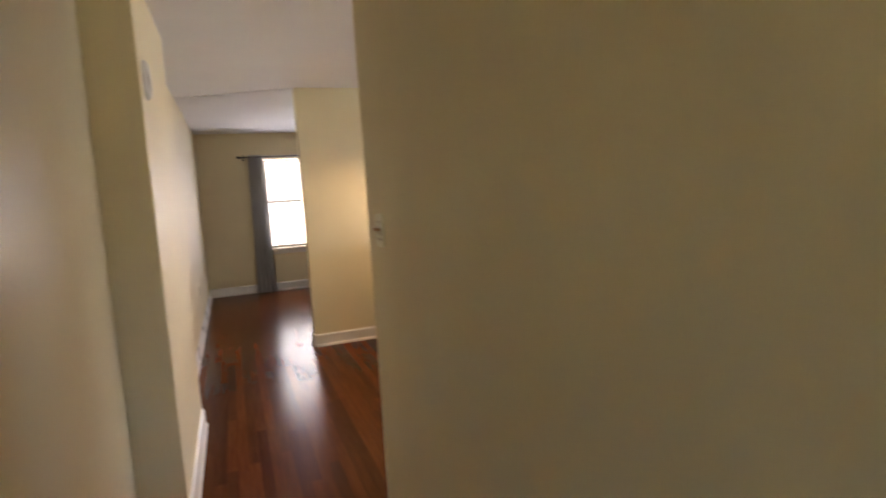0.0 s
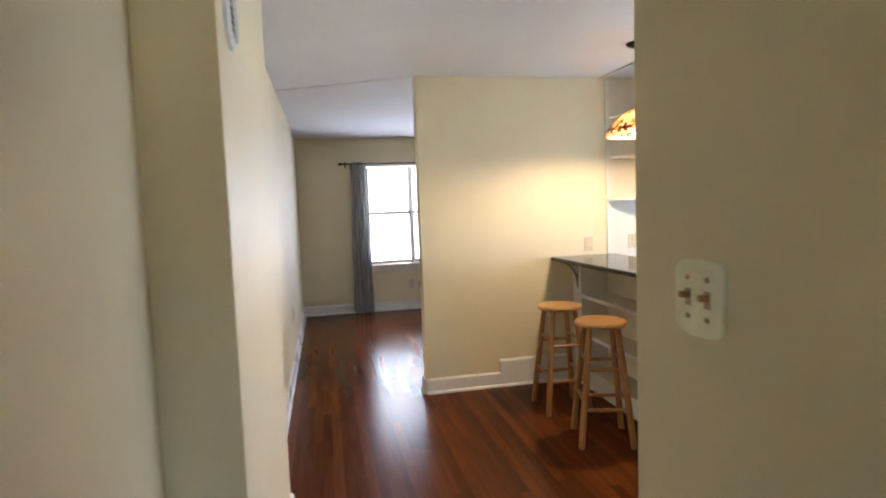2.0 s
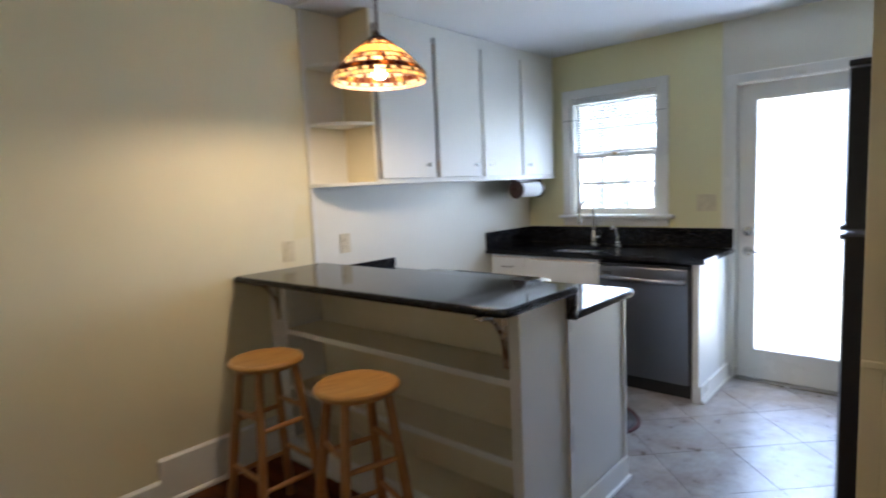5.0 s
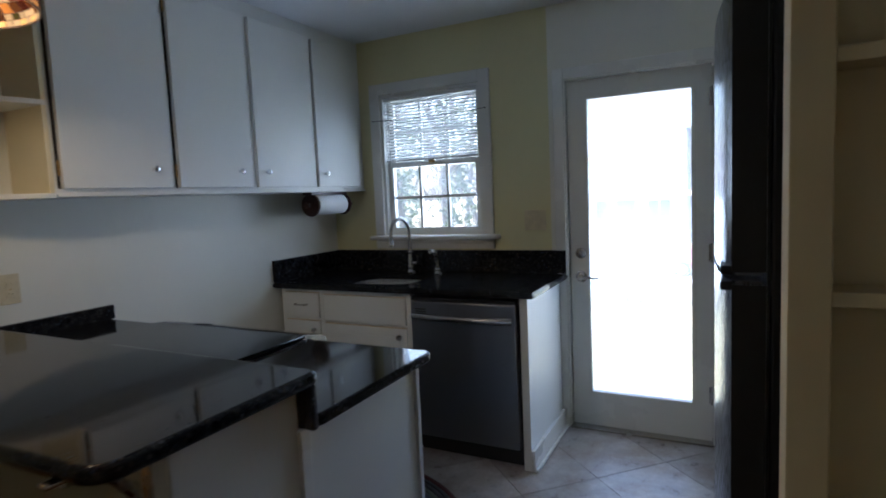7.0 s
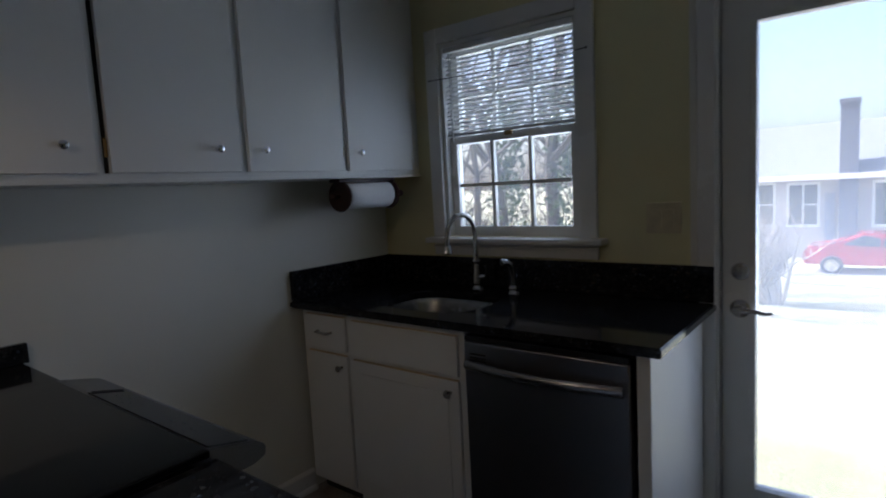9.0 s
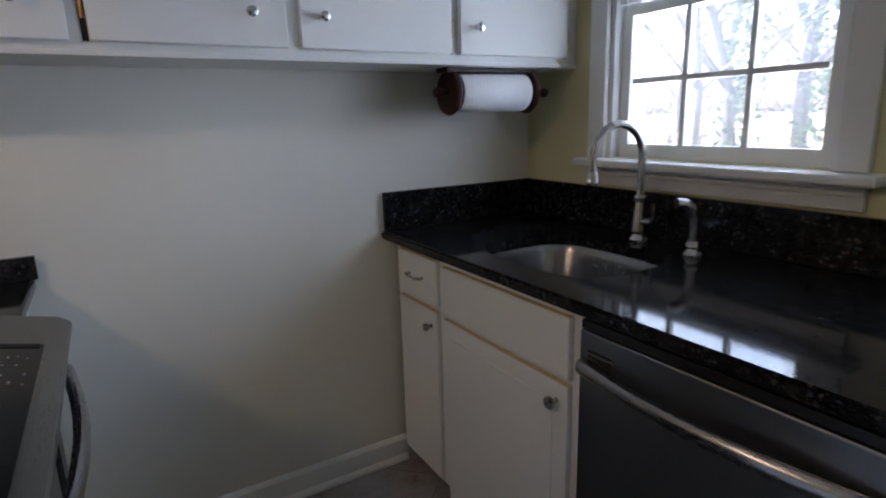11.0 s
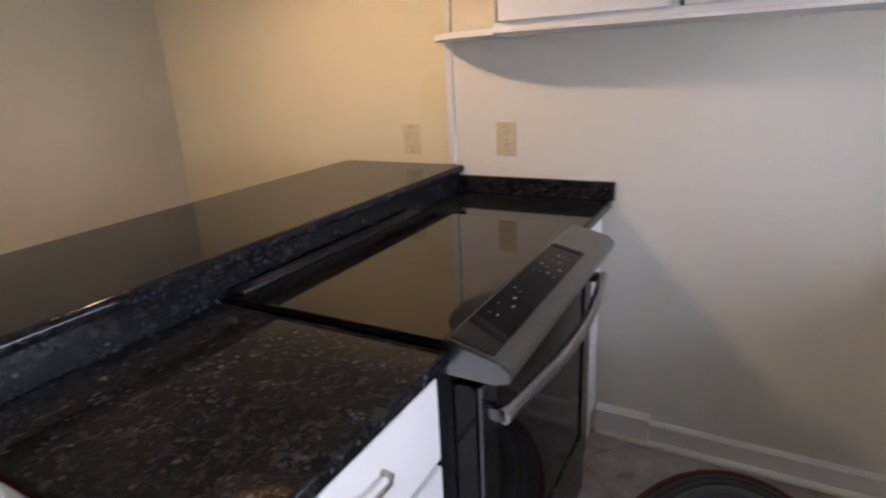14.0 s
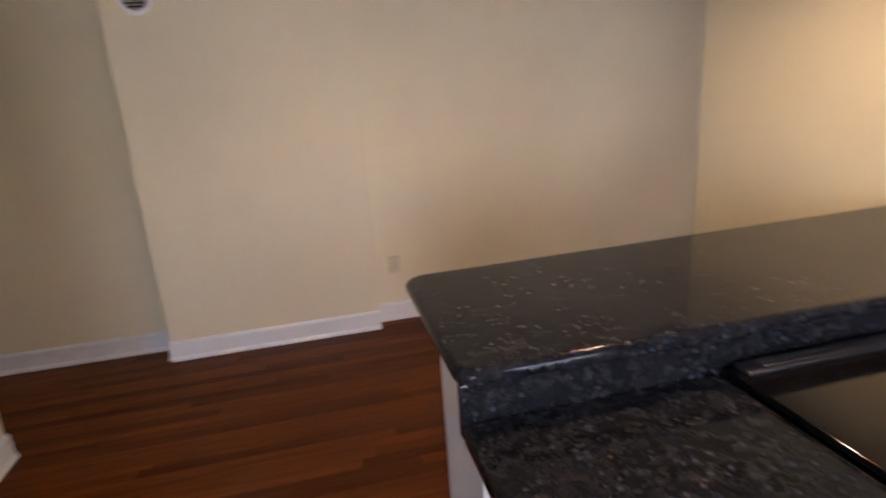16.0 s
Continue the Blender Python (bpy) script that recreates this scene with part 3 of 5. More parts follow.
part("glazing_bead", boxes((dx0 - 0.006, dx0, g0 - 0.02, g0, gz0 - 0.02, gz1 + 0.02), (dx0 - 0.006, dx0, g1, g1 + 0.02, gz0 - 0.02, gz1 + 0.02),
                           (dx0 - 0.006, dx0, g0, g1, gz0 - 0.02, gz0), (dx0 - 0.006, dx0, g0, g1, gz1, gz1 + 0.02), bev=0.002), M["trim"], leaf)
pn = part("pane", B(5.363, 5.371, g0, g1, gz0, gz1), M["door_glass"], leaf)
pn.visible_shadow = False
db = part("deadbolt", lathe(bmesh.new(), [(0.031, 0), (0.031, -0.008), (0.026, -0.014), (0.012, -0.015), (0.010, -0.018)], (dx0, 4.929, 1.03), "X"), M["nickel"], dr)
part("thumb_turn", B(dx0 - 0.032, dx0 - 0.016, 4.925, 4.933, 1.012, 1.048, bev=0.003), M["nickel"], db)
lv = part("door_handle", lathe(bmesh.new(), [(0.033, 0), (0.033, -0.006), (0.027, -0.012), (0.013, -0.016), (0.012, -0.045)], (dx0, 4.929, 0.893), "X"), M["nickel"], dr)
part("lever", sweep(bmesh.new(), [(dx0 - 0.045, 4.935, 0.893), (dx0 - 0.052, 4.915, 0.895), (dx0 - 0.053, 4.88, 0.897), (dx0 - 0.050, 4.845, 0.889), (dx0 - 0.048, 4.822, 0.893)], [0.011, 0.010, 0.008, 0.007, 0.006]), M["nickel"], lv)
for z in (0.266, 1.036, 1.842):
    part("hinge", rod(boxes((dx0 - 0.003, dx0 + 0.001, d0 - 0.018, d0 + 0.014, z - 0.045, z + 0.045)), (dx0 - 0.006, d0 - 0.002, z - 0.05), (dx0 - 0.006, d0 - 0.002, z + 0.05), 0.007), M["nickel"], dr)
cs = 0.062
part("casing", B(EX - 0.018, EX, DOOR[1], DOOR[1] + cs, 0, DOOR[2] + cs, bev=0.005), M["trim"], dr)
part("casing", B(EX - 0.018, EX, DOOR[0] - cs, DOOR[0], 0, DOOR[2] + cs, bev=0.005), M["trim"], dr)
part("casing", B(EX - 0.018, EX, DOOR[0], DOOR[1], DOOR[2], DOOR[2] + cs, bev=0.005), M["trim"], dr)
part("jamb", boxes((EX, EX + 0.13, DOOR[1] - 0.006, DOOR[1], 0, DOOR[2]), (EX, EX + 0.13, DOOR[0], DOOR[0] + 0.006, 0, DOOR[2]), (EX, EX + 0.13, DOOR[0] + 0.006, DOOR[1] - 0.006, DOOR[2] - 0.004, DOOR[2]),
                   (dx1 + 0.002, dx1 + 0.02, DOOR[1] - 0.03, DOOR[1] - 0.006, 0, 2.0), (dx1 + 0.002, dx1 + 0.02, DOOR[0] + 0.006, DOOR[0] + 0.03, 0, 2.0)), M["trim"], dr)
part("threshold", B(EX - 0.02, EX + 0.16, DOOR[0], DOOR[1], -0.012, 0.010, bev=0.004), M["nickel"], dr, "metal threshold")

# ---------------------------------------------------------------- living room window
lw = thing("window_2", (2.05, LY, 0.66), "white painted double sash window of the living room", "window", kind="structure")
MUL = (1.985, 2.0)
put = lambda a, b, o, p, z, y: (a, b, LY + 0.035 + o, LY + 0.035 + p, z, y)
put2 = lambda a, b, o, p, z, y: (a, b, LY + 0.068 + o, LY + 0.068 + p, z, y)
for a, b in ((LWIN[0] + 0.005, MUL[0]), (MUL[1], LWIN[1] - 0.005)):
    sash(lw, a, b, 0.665, 1.39, put, 2, 2, 0.027)
    sash(lw, a, b, 1.355, 2.02, put2, 1, 1, 0.027)
for a, b in ((LWIN[0] + 0.002, MUL[0] + 0.004), (MUL[1] - 0.004, LWIN[1] - 0.002)):
    part("shade", B(a, b, LY + 0.104, LY + 0.107, 0.662, 2.028), M["shade_cloth"], lw, "pale translucent window shade")
part("mullion", B(MUL[0], MUL[1], LY - 0.015, LY + 0.098, 0.66, 2.03, bev=0.004), M["trim"], lw)
part("casing", B(LWIN[0] - 0.06, LWIN[0], LY - 0.018, LY, 0.66, 2.09, bev=0.004), M["trim"], lw)
part("casing", B(LWIN[1], LWIN[1] + 0.06, LY - 0.018, LY, 0.66, 2.09, bev=0.004), M["trim"], lw)
part("casing", B(LWIN[0], LWIN[1], LY - 0.018, LY, 2.03, 2.09, bev=0.004), M["trim"], lw)
part("window_sill", B(LWIN[0] - 0.08, LWIN[1] + 0.08, LY - 0.055, LY + 0.03, 0.635, 0.66, bev=0.006), M["trim"], lw)
part("apron", B(LWIN[0] - 0.06, LWIN[1] + 0.06, LY - 0.015, LY, 0.57, 0.635, bev=0.003), M["trim"], lw)

# unseen window, added so that sky light brightens the hall walls
hw = thing("window_3", (0.845, -0.5, 1.05), "unseen white window added at the hall's end to light the hall", "window", kind="structure")
sash(hw, 0.572, 1.118, 1.053, 1.897, lambda a, b, o, p, z, y: (a, b, -0.58 + o, -0.58 + p, z, y), 2, 2)

cr = thing("curtain_rod", (1.05, 10.2, 2.06), "dark thin curtain rod on brackets above the window", "curtain rod")
part("pole", rod(bmesh.new(), (1.05, 10.2, 2.065), (3.0, 10.2, 2.065), 0.010), M["iron"], cr)
for x, s in ((1.05, -1), (3.0, 1)):
    part("finial", lathe(bmesh.new(), [(0.010, 0), (0.020, 0.008 * s), (0.016, 0.02 * s), (0.022, 0.035 * s), (0.010, 0.052 * s)], (x, 10.2, 2.065), "X", 12), M["iron"], cr)
for x in (1.09, 2.95):
    part("bracket", boxes((x - 0.006, x + 0.006, 10.2, LY, 2.052, 2.064), (x - 0.012, x + 0.012, LY - 0.006, LY, 2.02, 2.10)), M["iron"], cr)

bm = bmesh.new()
cols, rows = 60, 24
grid = []
for j in range(rows + 1):
    f = j / rows
    z = 0.012 + f * 2.08
    row = []
    for i in range(cols + 1):
        u = i / cols
        flare = 0.5 + 0.5 * (1 - f) ** 0.8
        x = 1.255 + (u - 0.5) * (0.20 + 0.075 * (1 - f)) + 0.02 * (1 - f) * (0.4)
        y = 10.205 + (0.030 + 0.012 * math.sin(7 * f)) * math.sin(u * math.pi * 9 + 0.5 * math.sin(3 * f)) * (0.7 + 0.3 * flare)
        row.append(bm.verts.new((x, y, z)))
    grid.append(row)
for j in range(rows):
    for i in range(cols):
        bm.faces.new((grid[j][i], grid[j][i + 1], grid[j + 1][i + 1], grid[j + 1][i]))
bmesh.ops.solidify(bm, geom=list(bm.faces), thickness=0.003)
cu = thing("curtain", (1.235, 10.2, 0.01), "grey fabric curtain drawn aside, hanging to the floor", "curtain")
part("cloth", bm, M["curtain"], cu)
for i in range(4):
    part("grommet", lathe(bmesh.new(), [(0.014, -0.003), (0.023, -0.003), (0.023, 0.003), (0.014, 0.003)], (1.16 + i * 0.05, 10.2, 2.062), "X", 14, close=True), M["nickel"], cu)


# ---------------------------------------------------------------- wall plates
def plate(name, at, out, w, h, label, category, sockets):
    """An electrical plate; sockets: list of (dx, dz, w, h, material)."""
    t = thing(name, at, label, category)
    o = Vector(out)
    s = Vector((0, 0, 1)).cross(o)
    def bx(du, dz, w, h, t0, t1, bev):
        p = Vector(at) + s * du
        a, b = p - s * w / 2 + o * t0, p + s * w / 2 + o * t1
        return B(min(a.x, b.x), max(a.x, b.x), min(a.y, b.y), max(a.y, b.y), at[2] + dz - h / 2, at[2] + dz + h / 2, bev=bev)
    part("cover_plate", bx(0, 0, w, h, 0, 0.006, 0.002), M["almond"], t)
    for nm, du, dz, ww, hh, mat in sockets:
        part(nm, bx(du, dz, ww, hh, 0.006, 0.009, 0.0008), mat, t)
    return t


DUPLEX = [("socket", 0, 0.019, 0.030, 0.026, M["almond"]), ("socket", 0, -0.019, 0.030, 0.026, M["almond"]),
          ("slot", -0.006, 0.021, 0.003, 0.009, M["dark_recess"]), ("slot", 0.006, 0.021, 0.003, 0.009, M["dark_recess"]),
          ("slot", -0.006, -0.017, 0.003, 0.009, M["dark_recess"]), ("slot", 0.006, -0.017, 0.003, 0.009, M["dark_recess"]), ("screw", 0, 0, 0.005, 0.005, M["brass"])]
DECORA = [("paddle", 0, 0, 0.032, 0.066, M["almond"]), ("screw", 0, 0.047, 0.005, 0.005, M["brass"]), ("screw", 0, -0.047, 0.005, 0.005, M["brass"])]
plate("wall_outlet", (2.867, NY, 1.107), (0, -1, 0), 0.072, 0.116, "almond plastic rocker plate on the cream wall", "switch", DECORA)
plate("wall_outlet", (3.262, NY, 1.112), (0, -1, 0), 0.072, 0.116, "almond plastic duplex outlet on the kitchen wall", "outlet", DUPLEX)
plate("wall_outlet", (WX, 5.252, 0.374), (1, 0, 0), 0.072, 0.116, "almond outlet low on the long wall", "outlet", DUPLEX)
plate("wall_outlet", (WX, 7.95, 0.47), (1, 0, 0), 0.072, 0.116, "almond outlet low on the long wall", "outlet", DUPLEX)
plate("wall_outlet", (1.945, LY, 0.357), (0, -1, 0), 0.085, 0.125, "almond outlet below the living room window", "outlet", DUPLEX)
plate("cable_outlet", (2.08, LY, 0.355), (0, -1, 0), 0.078, 0.116, "almond cable socket plate below the window", "outlet", [("socket", 0, 0, 0.03, 0.04, M["dark_recess"])])
plate("switch_plate", (EX, 5.185, 1.229), (-1, 0, 0), 0.13, 0.118, "wide almond switch plate beside the kitchen window", "switch",
      [("paddle", -0.023, 0, 0.032, 0.066, M["almond"]), ("paddle", 0.023, 0, 0.032, 0.066, M["almond"])])

# hall switch with scalloped ends
sp = thing("light_switch", (HX, 3.182, 1.303), "scalloped almond double toggle switch plate on the hall wall", "switch")
out = []
for k in range(13):
    a = math.pi * k / 12
    out.append((0.056 * math.cos(a), 0.043 + 0.016 * math.sin(a)))
for k in range(13):
    a = math.pi + math.pi * k / 12
    out.append((0.056 * math.cos(a), -0.043 + 0.016 * math.sin(a)))
bm = slab(bmesh.new(), out, 0, 0.007, bev=0.002)
bmesh.ops.transform(bm, matrix=Matrix.Translation((HX, 3.182, 1.307)) @ Matrix(((0, 0, -1, 0), (1, 0, 0, 0), (0, 1, 0, 0), (0, 0, 0, 1))), verts=bm.verts)
part("cover_plate", bm, M["ivory"], sp)
for dy in (-0.022, 0.022):
    part("slot", B(HX - 0.0085, HX - 0.007, 3.182 + dy - 0.006, 3.182 + dy + 0.006, 1.294, 1.320), M["bare_wood"], sp)
    part("toggle", boxes((HX - 0.022, HX - 0.007, 3.182 + dy - 0.0045, 3.182 + dy + 0.0045, 1.306, 1.316), bev=0.002), M["stool_wood"], sp, "brown toggle")
    for dz in (-0.030, 0.030):
        part("screw", lathe(bmesh.new(), [(0.0045, -0.007), (0.004, -0.009)], (HX, 3.182 + dy, 1.307 + dz), "X", 10), M["brass"], sp)

# round registers
def register(name, at, axis, sgn, r, label):
    t = thing(name, at, label, "air vent")
    part("rim", lathe(bmesh.new(), [(r * 0.72, 0), (r, 0), (r * 0.97, sgn * 0.010), (r * 0.80, sgn * 0.018), (r * 0.72, sgn * 0.010)], at, axis, 40, close=True), M["white_plastic"], t)
    part("backing", lathe(bmesh.new(), [(r * 0.73, 0), (r * 0.73, sgn * 0.003)], at, axis, 32), M["dark_recess"], t)
    for k in range(-3, 4):
        u = k * r * 0.21
        hl = math.sqrt(max(0.0001, (r * 0.72) ** 2 - u * u))
        a = Vector(at)
        if axis == "Z":
            part("louvre", B(a.x - hl, a.x + hl, a.y + u - 0.005, a.y + u + 0.005, a.z - 0.008, a.z - 0.004), M["white_plastic"], t)
        else:
            part("louvre", B(a.x + 0.003, a.x + 0.010, a.y - hl, a.y + hl, a.z + u - 0.004, a.z + u + 0.004), M["nickel"], t)
    return t


register("ceiling_vent", (3.375, 5.747, CH), "Z", -1, 0.15, "round white louvred register in the kitchen ceiling")
register("wall_vent", (0.55, 4.06, 1.98), "X", 1, 0.085, "round white and grey louvred register high on the chase")

# ---------------------------------------------------------------- pendant lamp
LX, LYY = LAMP
pl = thing("pendant_lamp", (LX, LYY, CH), "lit stained-glass pendant lamp hanging on a bronze chain", "lamp")
part("canopy", lathe(bmesh.new(), [(0.062, 0), (0.064, -0.008), (0.050, -0.020), (0.022, -0.030), (0.008, -0.034)], (LX, LYY, CH)), M["bronze"], pl)
bm = bmesh.new()
z = CH - 0.032
k = 0
while z > 2.055:
    pts = []
    for i in range(13):
        a = 2 * math.pi * i / 12
        u, w = 0.0075 * math.cos(a), 0.014 * math.sin(a)
        pts.append((LX + (u if k % 2 else 0), LYY + (0 if k % 2 else u), z - 0.012 + w))
    sweep(bm, pts, 0.0017, 5)
    z -= 0.022
    k += 1
part("chain", bm, M["bronze"], pl)
part("cord", sweep(bmesh.new(), [(LX + 0.004, LYY, CH - 0.03), (LX - 0.004, LYY + 0.003, 2.3), (LX + 0.004, LYY - 0.003, 2.18), (LX, LYY, 2.045)], 0.0025, 6), M["bronze"], pl)
part("cap", lathe(bmesh.new(), [(0.010, 2.056), (0.012, 2.044), (0.024, 2.038), (0.036, 2.030), (0.040, 2.024), (0.035, 2.022)], (LX, LYY, 0)), M["bronze"], pl)
RINGS = [(0.034, 2.024), (0.060, 2.009), (0.082, 1.992), (0.134, 1.950), (0.155, 1.928), (0.174, 1.907), (0.190, 1.887), (0.193, 1.872), (0.192, 1.856)]
GL = {"cream": stained("cream_glass", (0.82, 0.54, 0.23), 0.15, 0.06), "amber": stained("amber_glass", (0.62, 0.27, 0.06), 0.3, 0.2), "pale": stained("pale_glass", (0.80, 0.66, 0.45), 0.35, 0.42),
      "ruby": stained("ruby_glass", (0.07, 0.016, 0.008), 0.3, 0.1), "brown": stained("brown_glass", (0.12, 0.045, 0.015), 0.3, 0.1), "green": stained("green_glass", (0.09, 0.085, 0.02), 0.3, 0.2)}
KINDS = [(20, ("pale", "brown")), (32, ("brown", "pale", "amber")), (18, ("cream",)), (52, ("pale", "cream", "pale", "amber", "brown")), (52, ("pale", "brown", "pale")), (40, ("ruby", "brown", "amber", "brown")), (56, ("pale", "pale", "green", "pale", "brown")), (56, ("pale", "cream", "pale"))]
came = bmesh.new()
for row, ((r0, z0), (r1, z1)) in enumerate(zip(RINGS, RINGS[1:])):
    n = KINDS[row][0]
    for i in range(n):
        a = 2 * math.pi / n * (i + 0.5)
        rod(came, (LX + r0 * math.cos(a), LYY + r0 * math.sin(a), z0), (LX + r1 * math.cos(a), LYY + r1 * math.sin(a), z1), 0.0020, seg=4, cap=False)
for r, zz in RINGS:
    lathe(came, [(r - 0.0025, zz - 0.0015), (r + 0.002, zz - 0.0015), (r + 0.002, zz + 0.0015), (r - 0.0025, zz + 0.0015)], (LX, LYY, 0), seg=48, close=True)
shd = part("shade", came, M["bronze"], pl, "leaded shade of cream, amber and ruby glass")
for row, ((r0, z0), (r1, z1)) in enumerate(zip(RINGS, RINGS[1:])):
    n, kinds = KINDS[row]
    w = 2 * math.pi / n
    cache = {}
    for i in range(n):
        kd = kinds[i % len(kinds)]
        if kd not in cache:
            bm = bmesh.new()
            vs = []
            for off in (0.0, -0.003):
                for r, zz in ((r0, z0 - 0.001), (r1, z1 + 0.001)):
                    for a in (-w / 2 + 0.002 / r, w / 2 - 0.002 / r):
                        vs.append(bm.verts.new(((r + off) * math.cos(a), (r + off) * math.sin(a), zz - CH)))
            for f in ((0, 1, 3, 2), (4, 6, 7, 5), (0, 4, 5, 1), (2, 3, 7, 6), (0, 2, 6, 4), (1, 5, 7, 3)):
                bm.faces.new([vs[q] for q in f])
            cache[kd] = mesh_of("glass_piece", bm, GL[kd], False)
        o = new("glass_piece", cache[kd])
        o.parent, o.rotation_euler = shd, (0, 0, w * i)
part("socket", lathe(bmesh.new(), [(0.018, 2.024), (0.018, 1.975), (0.014, 1.969)], (LX, LYY, 0), seg=16), M["brass"], pl)
blb = part("bulb", lathe(bmesh.new(), [(0.013, 1.97), (0.014, 1.955), (0.024, 1.932), (0.030, 1.905), (0.026, 1.882), (0.014, 1.870), (0.002, 1.867)], (LX, LYY, 0), seg=20), glow("lit_bulb", (1.0, 0.80, 0.50), 9.0), pl, "glowing bulb")
blb.visible_shadow = False

# ---------------------------------------------------------------- island
isl = thing("island_bar_wall", (2.88, 5.84, 0), "white painted bar wall with open shelves facing the stools", "island")
IX0, IX1, IY0 = 2.728, 3.052, 5.042
part("end_panel", B(IX0, IX1, IY0, IY0 + 0.03, 0, 0.985, bev=0.002), M["cabinet"], isl)
part("stile", B(IX0 - 0.004, IX0 + 0.016, IY0 + 0.001, IY0 + 0.045, 0.022, 0.984, bev=0.002), M["cabinet"], isl)
# back and shelves take the shaded tan, their front edges stay white
part("back_panel", B(2.955, 3.052, IY0 + 0.03, NY, 0, 0.985), M["shaded_shelf_paint"], isl)
part("post", B(IX0, 2.955, 6.50, NY - 0.001, 0, 0.985, bev=0.002), M["cabinet"], isl)
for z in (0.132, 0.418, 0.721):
    part("shelf", B(IX0 + 0.004, 2.955, IY0 + 0.03, 6.50, z - 0.022, z, bev=0.002), M["shaded_shelf_paint"], isl)
    part("shelf_edge", B(IX0 - 0.002, IX0 + 0.0035, IY0 + 0.046, 6.499, z - 0.024, z + 0.002, bev=0.001), M["cabinet"], isl)
part("rail", B(IX0, 2.955, IY0 + 0.03, 6.50, 0.955, 0.985), M["cabinet"], isl)
part("kick_board", B(IX0 + 0.002, IX0 + 0.02, IY0 + 0.03, 6.50, 0, 0.110), M["cabinet"], isl)
part("shoe_moulding", B(IX0 - 0.014, IX0, IY0 - 0.002, 6.61, 0, 0.022, bev=0.006), M["trim"], isl)
for y in (5.10, 6.555):
    br = part("bracket", B(IX0 - 0.006, IX0, y - 0.014, y + 0.014, 0.765, 0.985, bev=0.002), M["nickel"], isl, "curved metal bar bracket")
    pts = []
    for i in range(13):
        a = math.pi / 2 * i / 12
        pts.append((IX0 - 0.006 - 0.135 * (1 - math.cos(a)), y, 0.80 + 0.175 * math.sin(a)))
    part("brace", sweep(bmesh.new(), pts, 0.0085, 8), M["nickel"], br)
    part("top_strap", B(2.56, IX0, y - 0.012, y + 0.012, 0.979, 0.985), M["nickel"], br)


def bullnose(bm, outline, z0, z1, r, steps=5):
    """A flat plate whose rim is rounded over above and below by r; the outline runs anticlockwise."""
    k = len(outline)
    ins = []
    for i in range(k):
        a, p, c = (Vector(outline[(i + d) % k]) for d in (-1, 0, 1))
        u, w = (p - a).normalized(), (c - p).normalized()
        m = Vector((-u.y - w.y, u.x + w.x)).normalized()
        ins.append(m / max(0.5, m.dot(Vector((-w.y, w.x)))))
    arc = [(r * (1 - math.sin(math.pi / 2 * j / steps)), r * (1 - math.cos(math.pi / 2 * j / steps))) for j in range(steps + 1)]
    levels = [(d, z0 + h) for d, h in arc] + [(d, z1 - h) for d, h in reversed(arc)]
    rings = [[bm.verts.new((p[0] + n.x * d, p[1] + n.y * d, z)) for p, n in zip(outline, ins)] for d, z in levels]
    for lo, hi in zip(rings, rings[1:]):
        for i in range(k):
            bm.faces.new((lo[i], lo[(i + 1) % k], hi[(i + 1) % k], hi[i]))
    bm.faces.new(rings[0][::-1])
    bm.faces.new(rings[-1])
    return bm


def worktop(name, outline, z0, z1, label, bev=0.008):
    return solid(name, bullnose(bmesh.new(), outline, z0, z1, bev), M["granite"], label, "countertop", kind="")


def rounded(x0, x1, y0, y1, rs, seg=8):
    """A rectangle's outline with corner radii (sw, se, ne, nw)."""
    pts = []
    for (cx, cy, a0), r in zip(((x0, y0, math.pi), (x1, y0, 1.5 * math.pi), (x1, y1, 0), (x0, y1, 0.5 * math.pi)), rs):
        if r <= 0:
            pts.append((cx, cy))
            continue
        ox, oy = cx + (r if cx == x0 else -r), cy + (r if cy == y0 else -r)
        for i in range(seg + 1):
            a = a0 + math.pi / 2 * i / seg
            pts.append((ox + r * math.cos(a), oy + r * math.sin(a)))
    return pts


worktop("bar_counter", [(px + 0.038 * (NY - py) / 1.65 * (px < 2.8), py) for px, py in rounded(2.535, 3.090, 4.992, NY - 0.002, (0.055, 0.035, 0, 0))], 0.985, 1.017, "polished black granite bar top with rounded corners", 0.0145)
worktop("island_worktop", rounded(3.074, 3.622, 4.998, 5.494, (0.02, 0.025, 0, 0)), 0.884, 0.915, "polished black granite worktop beside the range")
worktop("island_worktop", rounded(3.074, 3.640, 6.268, NY - 0.002, (0, 0.012, 0, 0)), 0.884, 0.915, "short black granite worktop between range and wall")
solid("upstand", B(3.054, 3.073, 5.000, NY - 0.002, 0.884, 0.985, bev=0.002), M["granite_edge"], "black granite upstand along the bar", "backsplash", kind="")
solid("upstand", B(3.075, 3.65, NY - 0.022, NY - 0.001, 0.916, 0.978, bev=0.002), M["granite"], "low black granite upstand on the kitchen wall", "backsplash", kind="")


def pull(parent, at, along, w=0.075, out=(1, 0, 0), mat="nickel"):
    a, o, p = Vector(along), Vector(out), Vector(at)
    pts = [p - a * w / 2, p - a * w / 2 + o * 0.016, p - a * w * 0.3 + o * 0.024, p + a * w * 0.3 + o * 0.024, p + a * w / 2 + o * 0.016, p + a * w / 2]
    return part("handle", sweep(bmesh.new(), pts, [0.006, 0.005, 0.0042, 0.0042, 0.005, 0.006], 8), M[mat], parent, "metal bow handle")


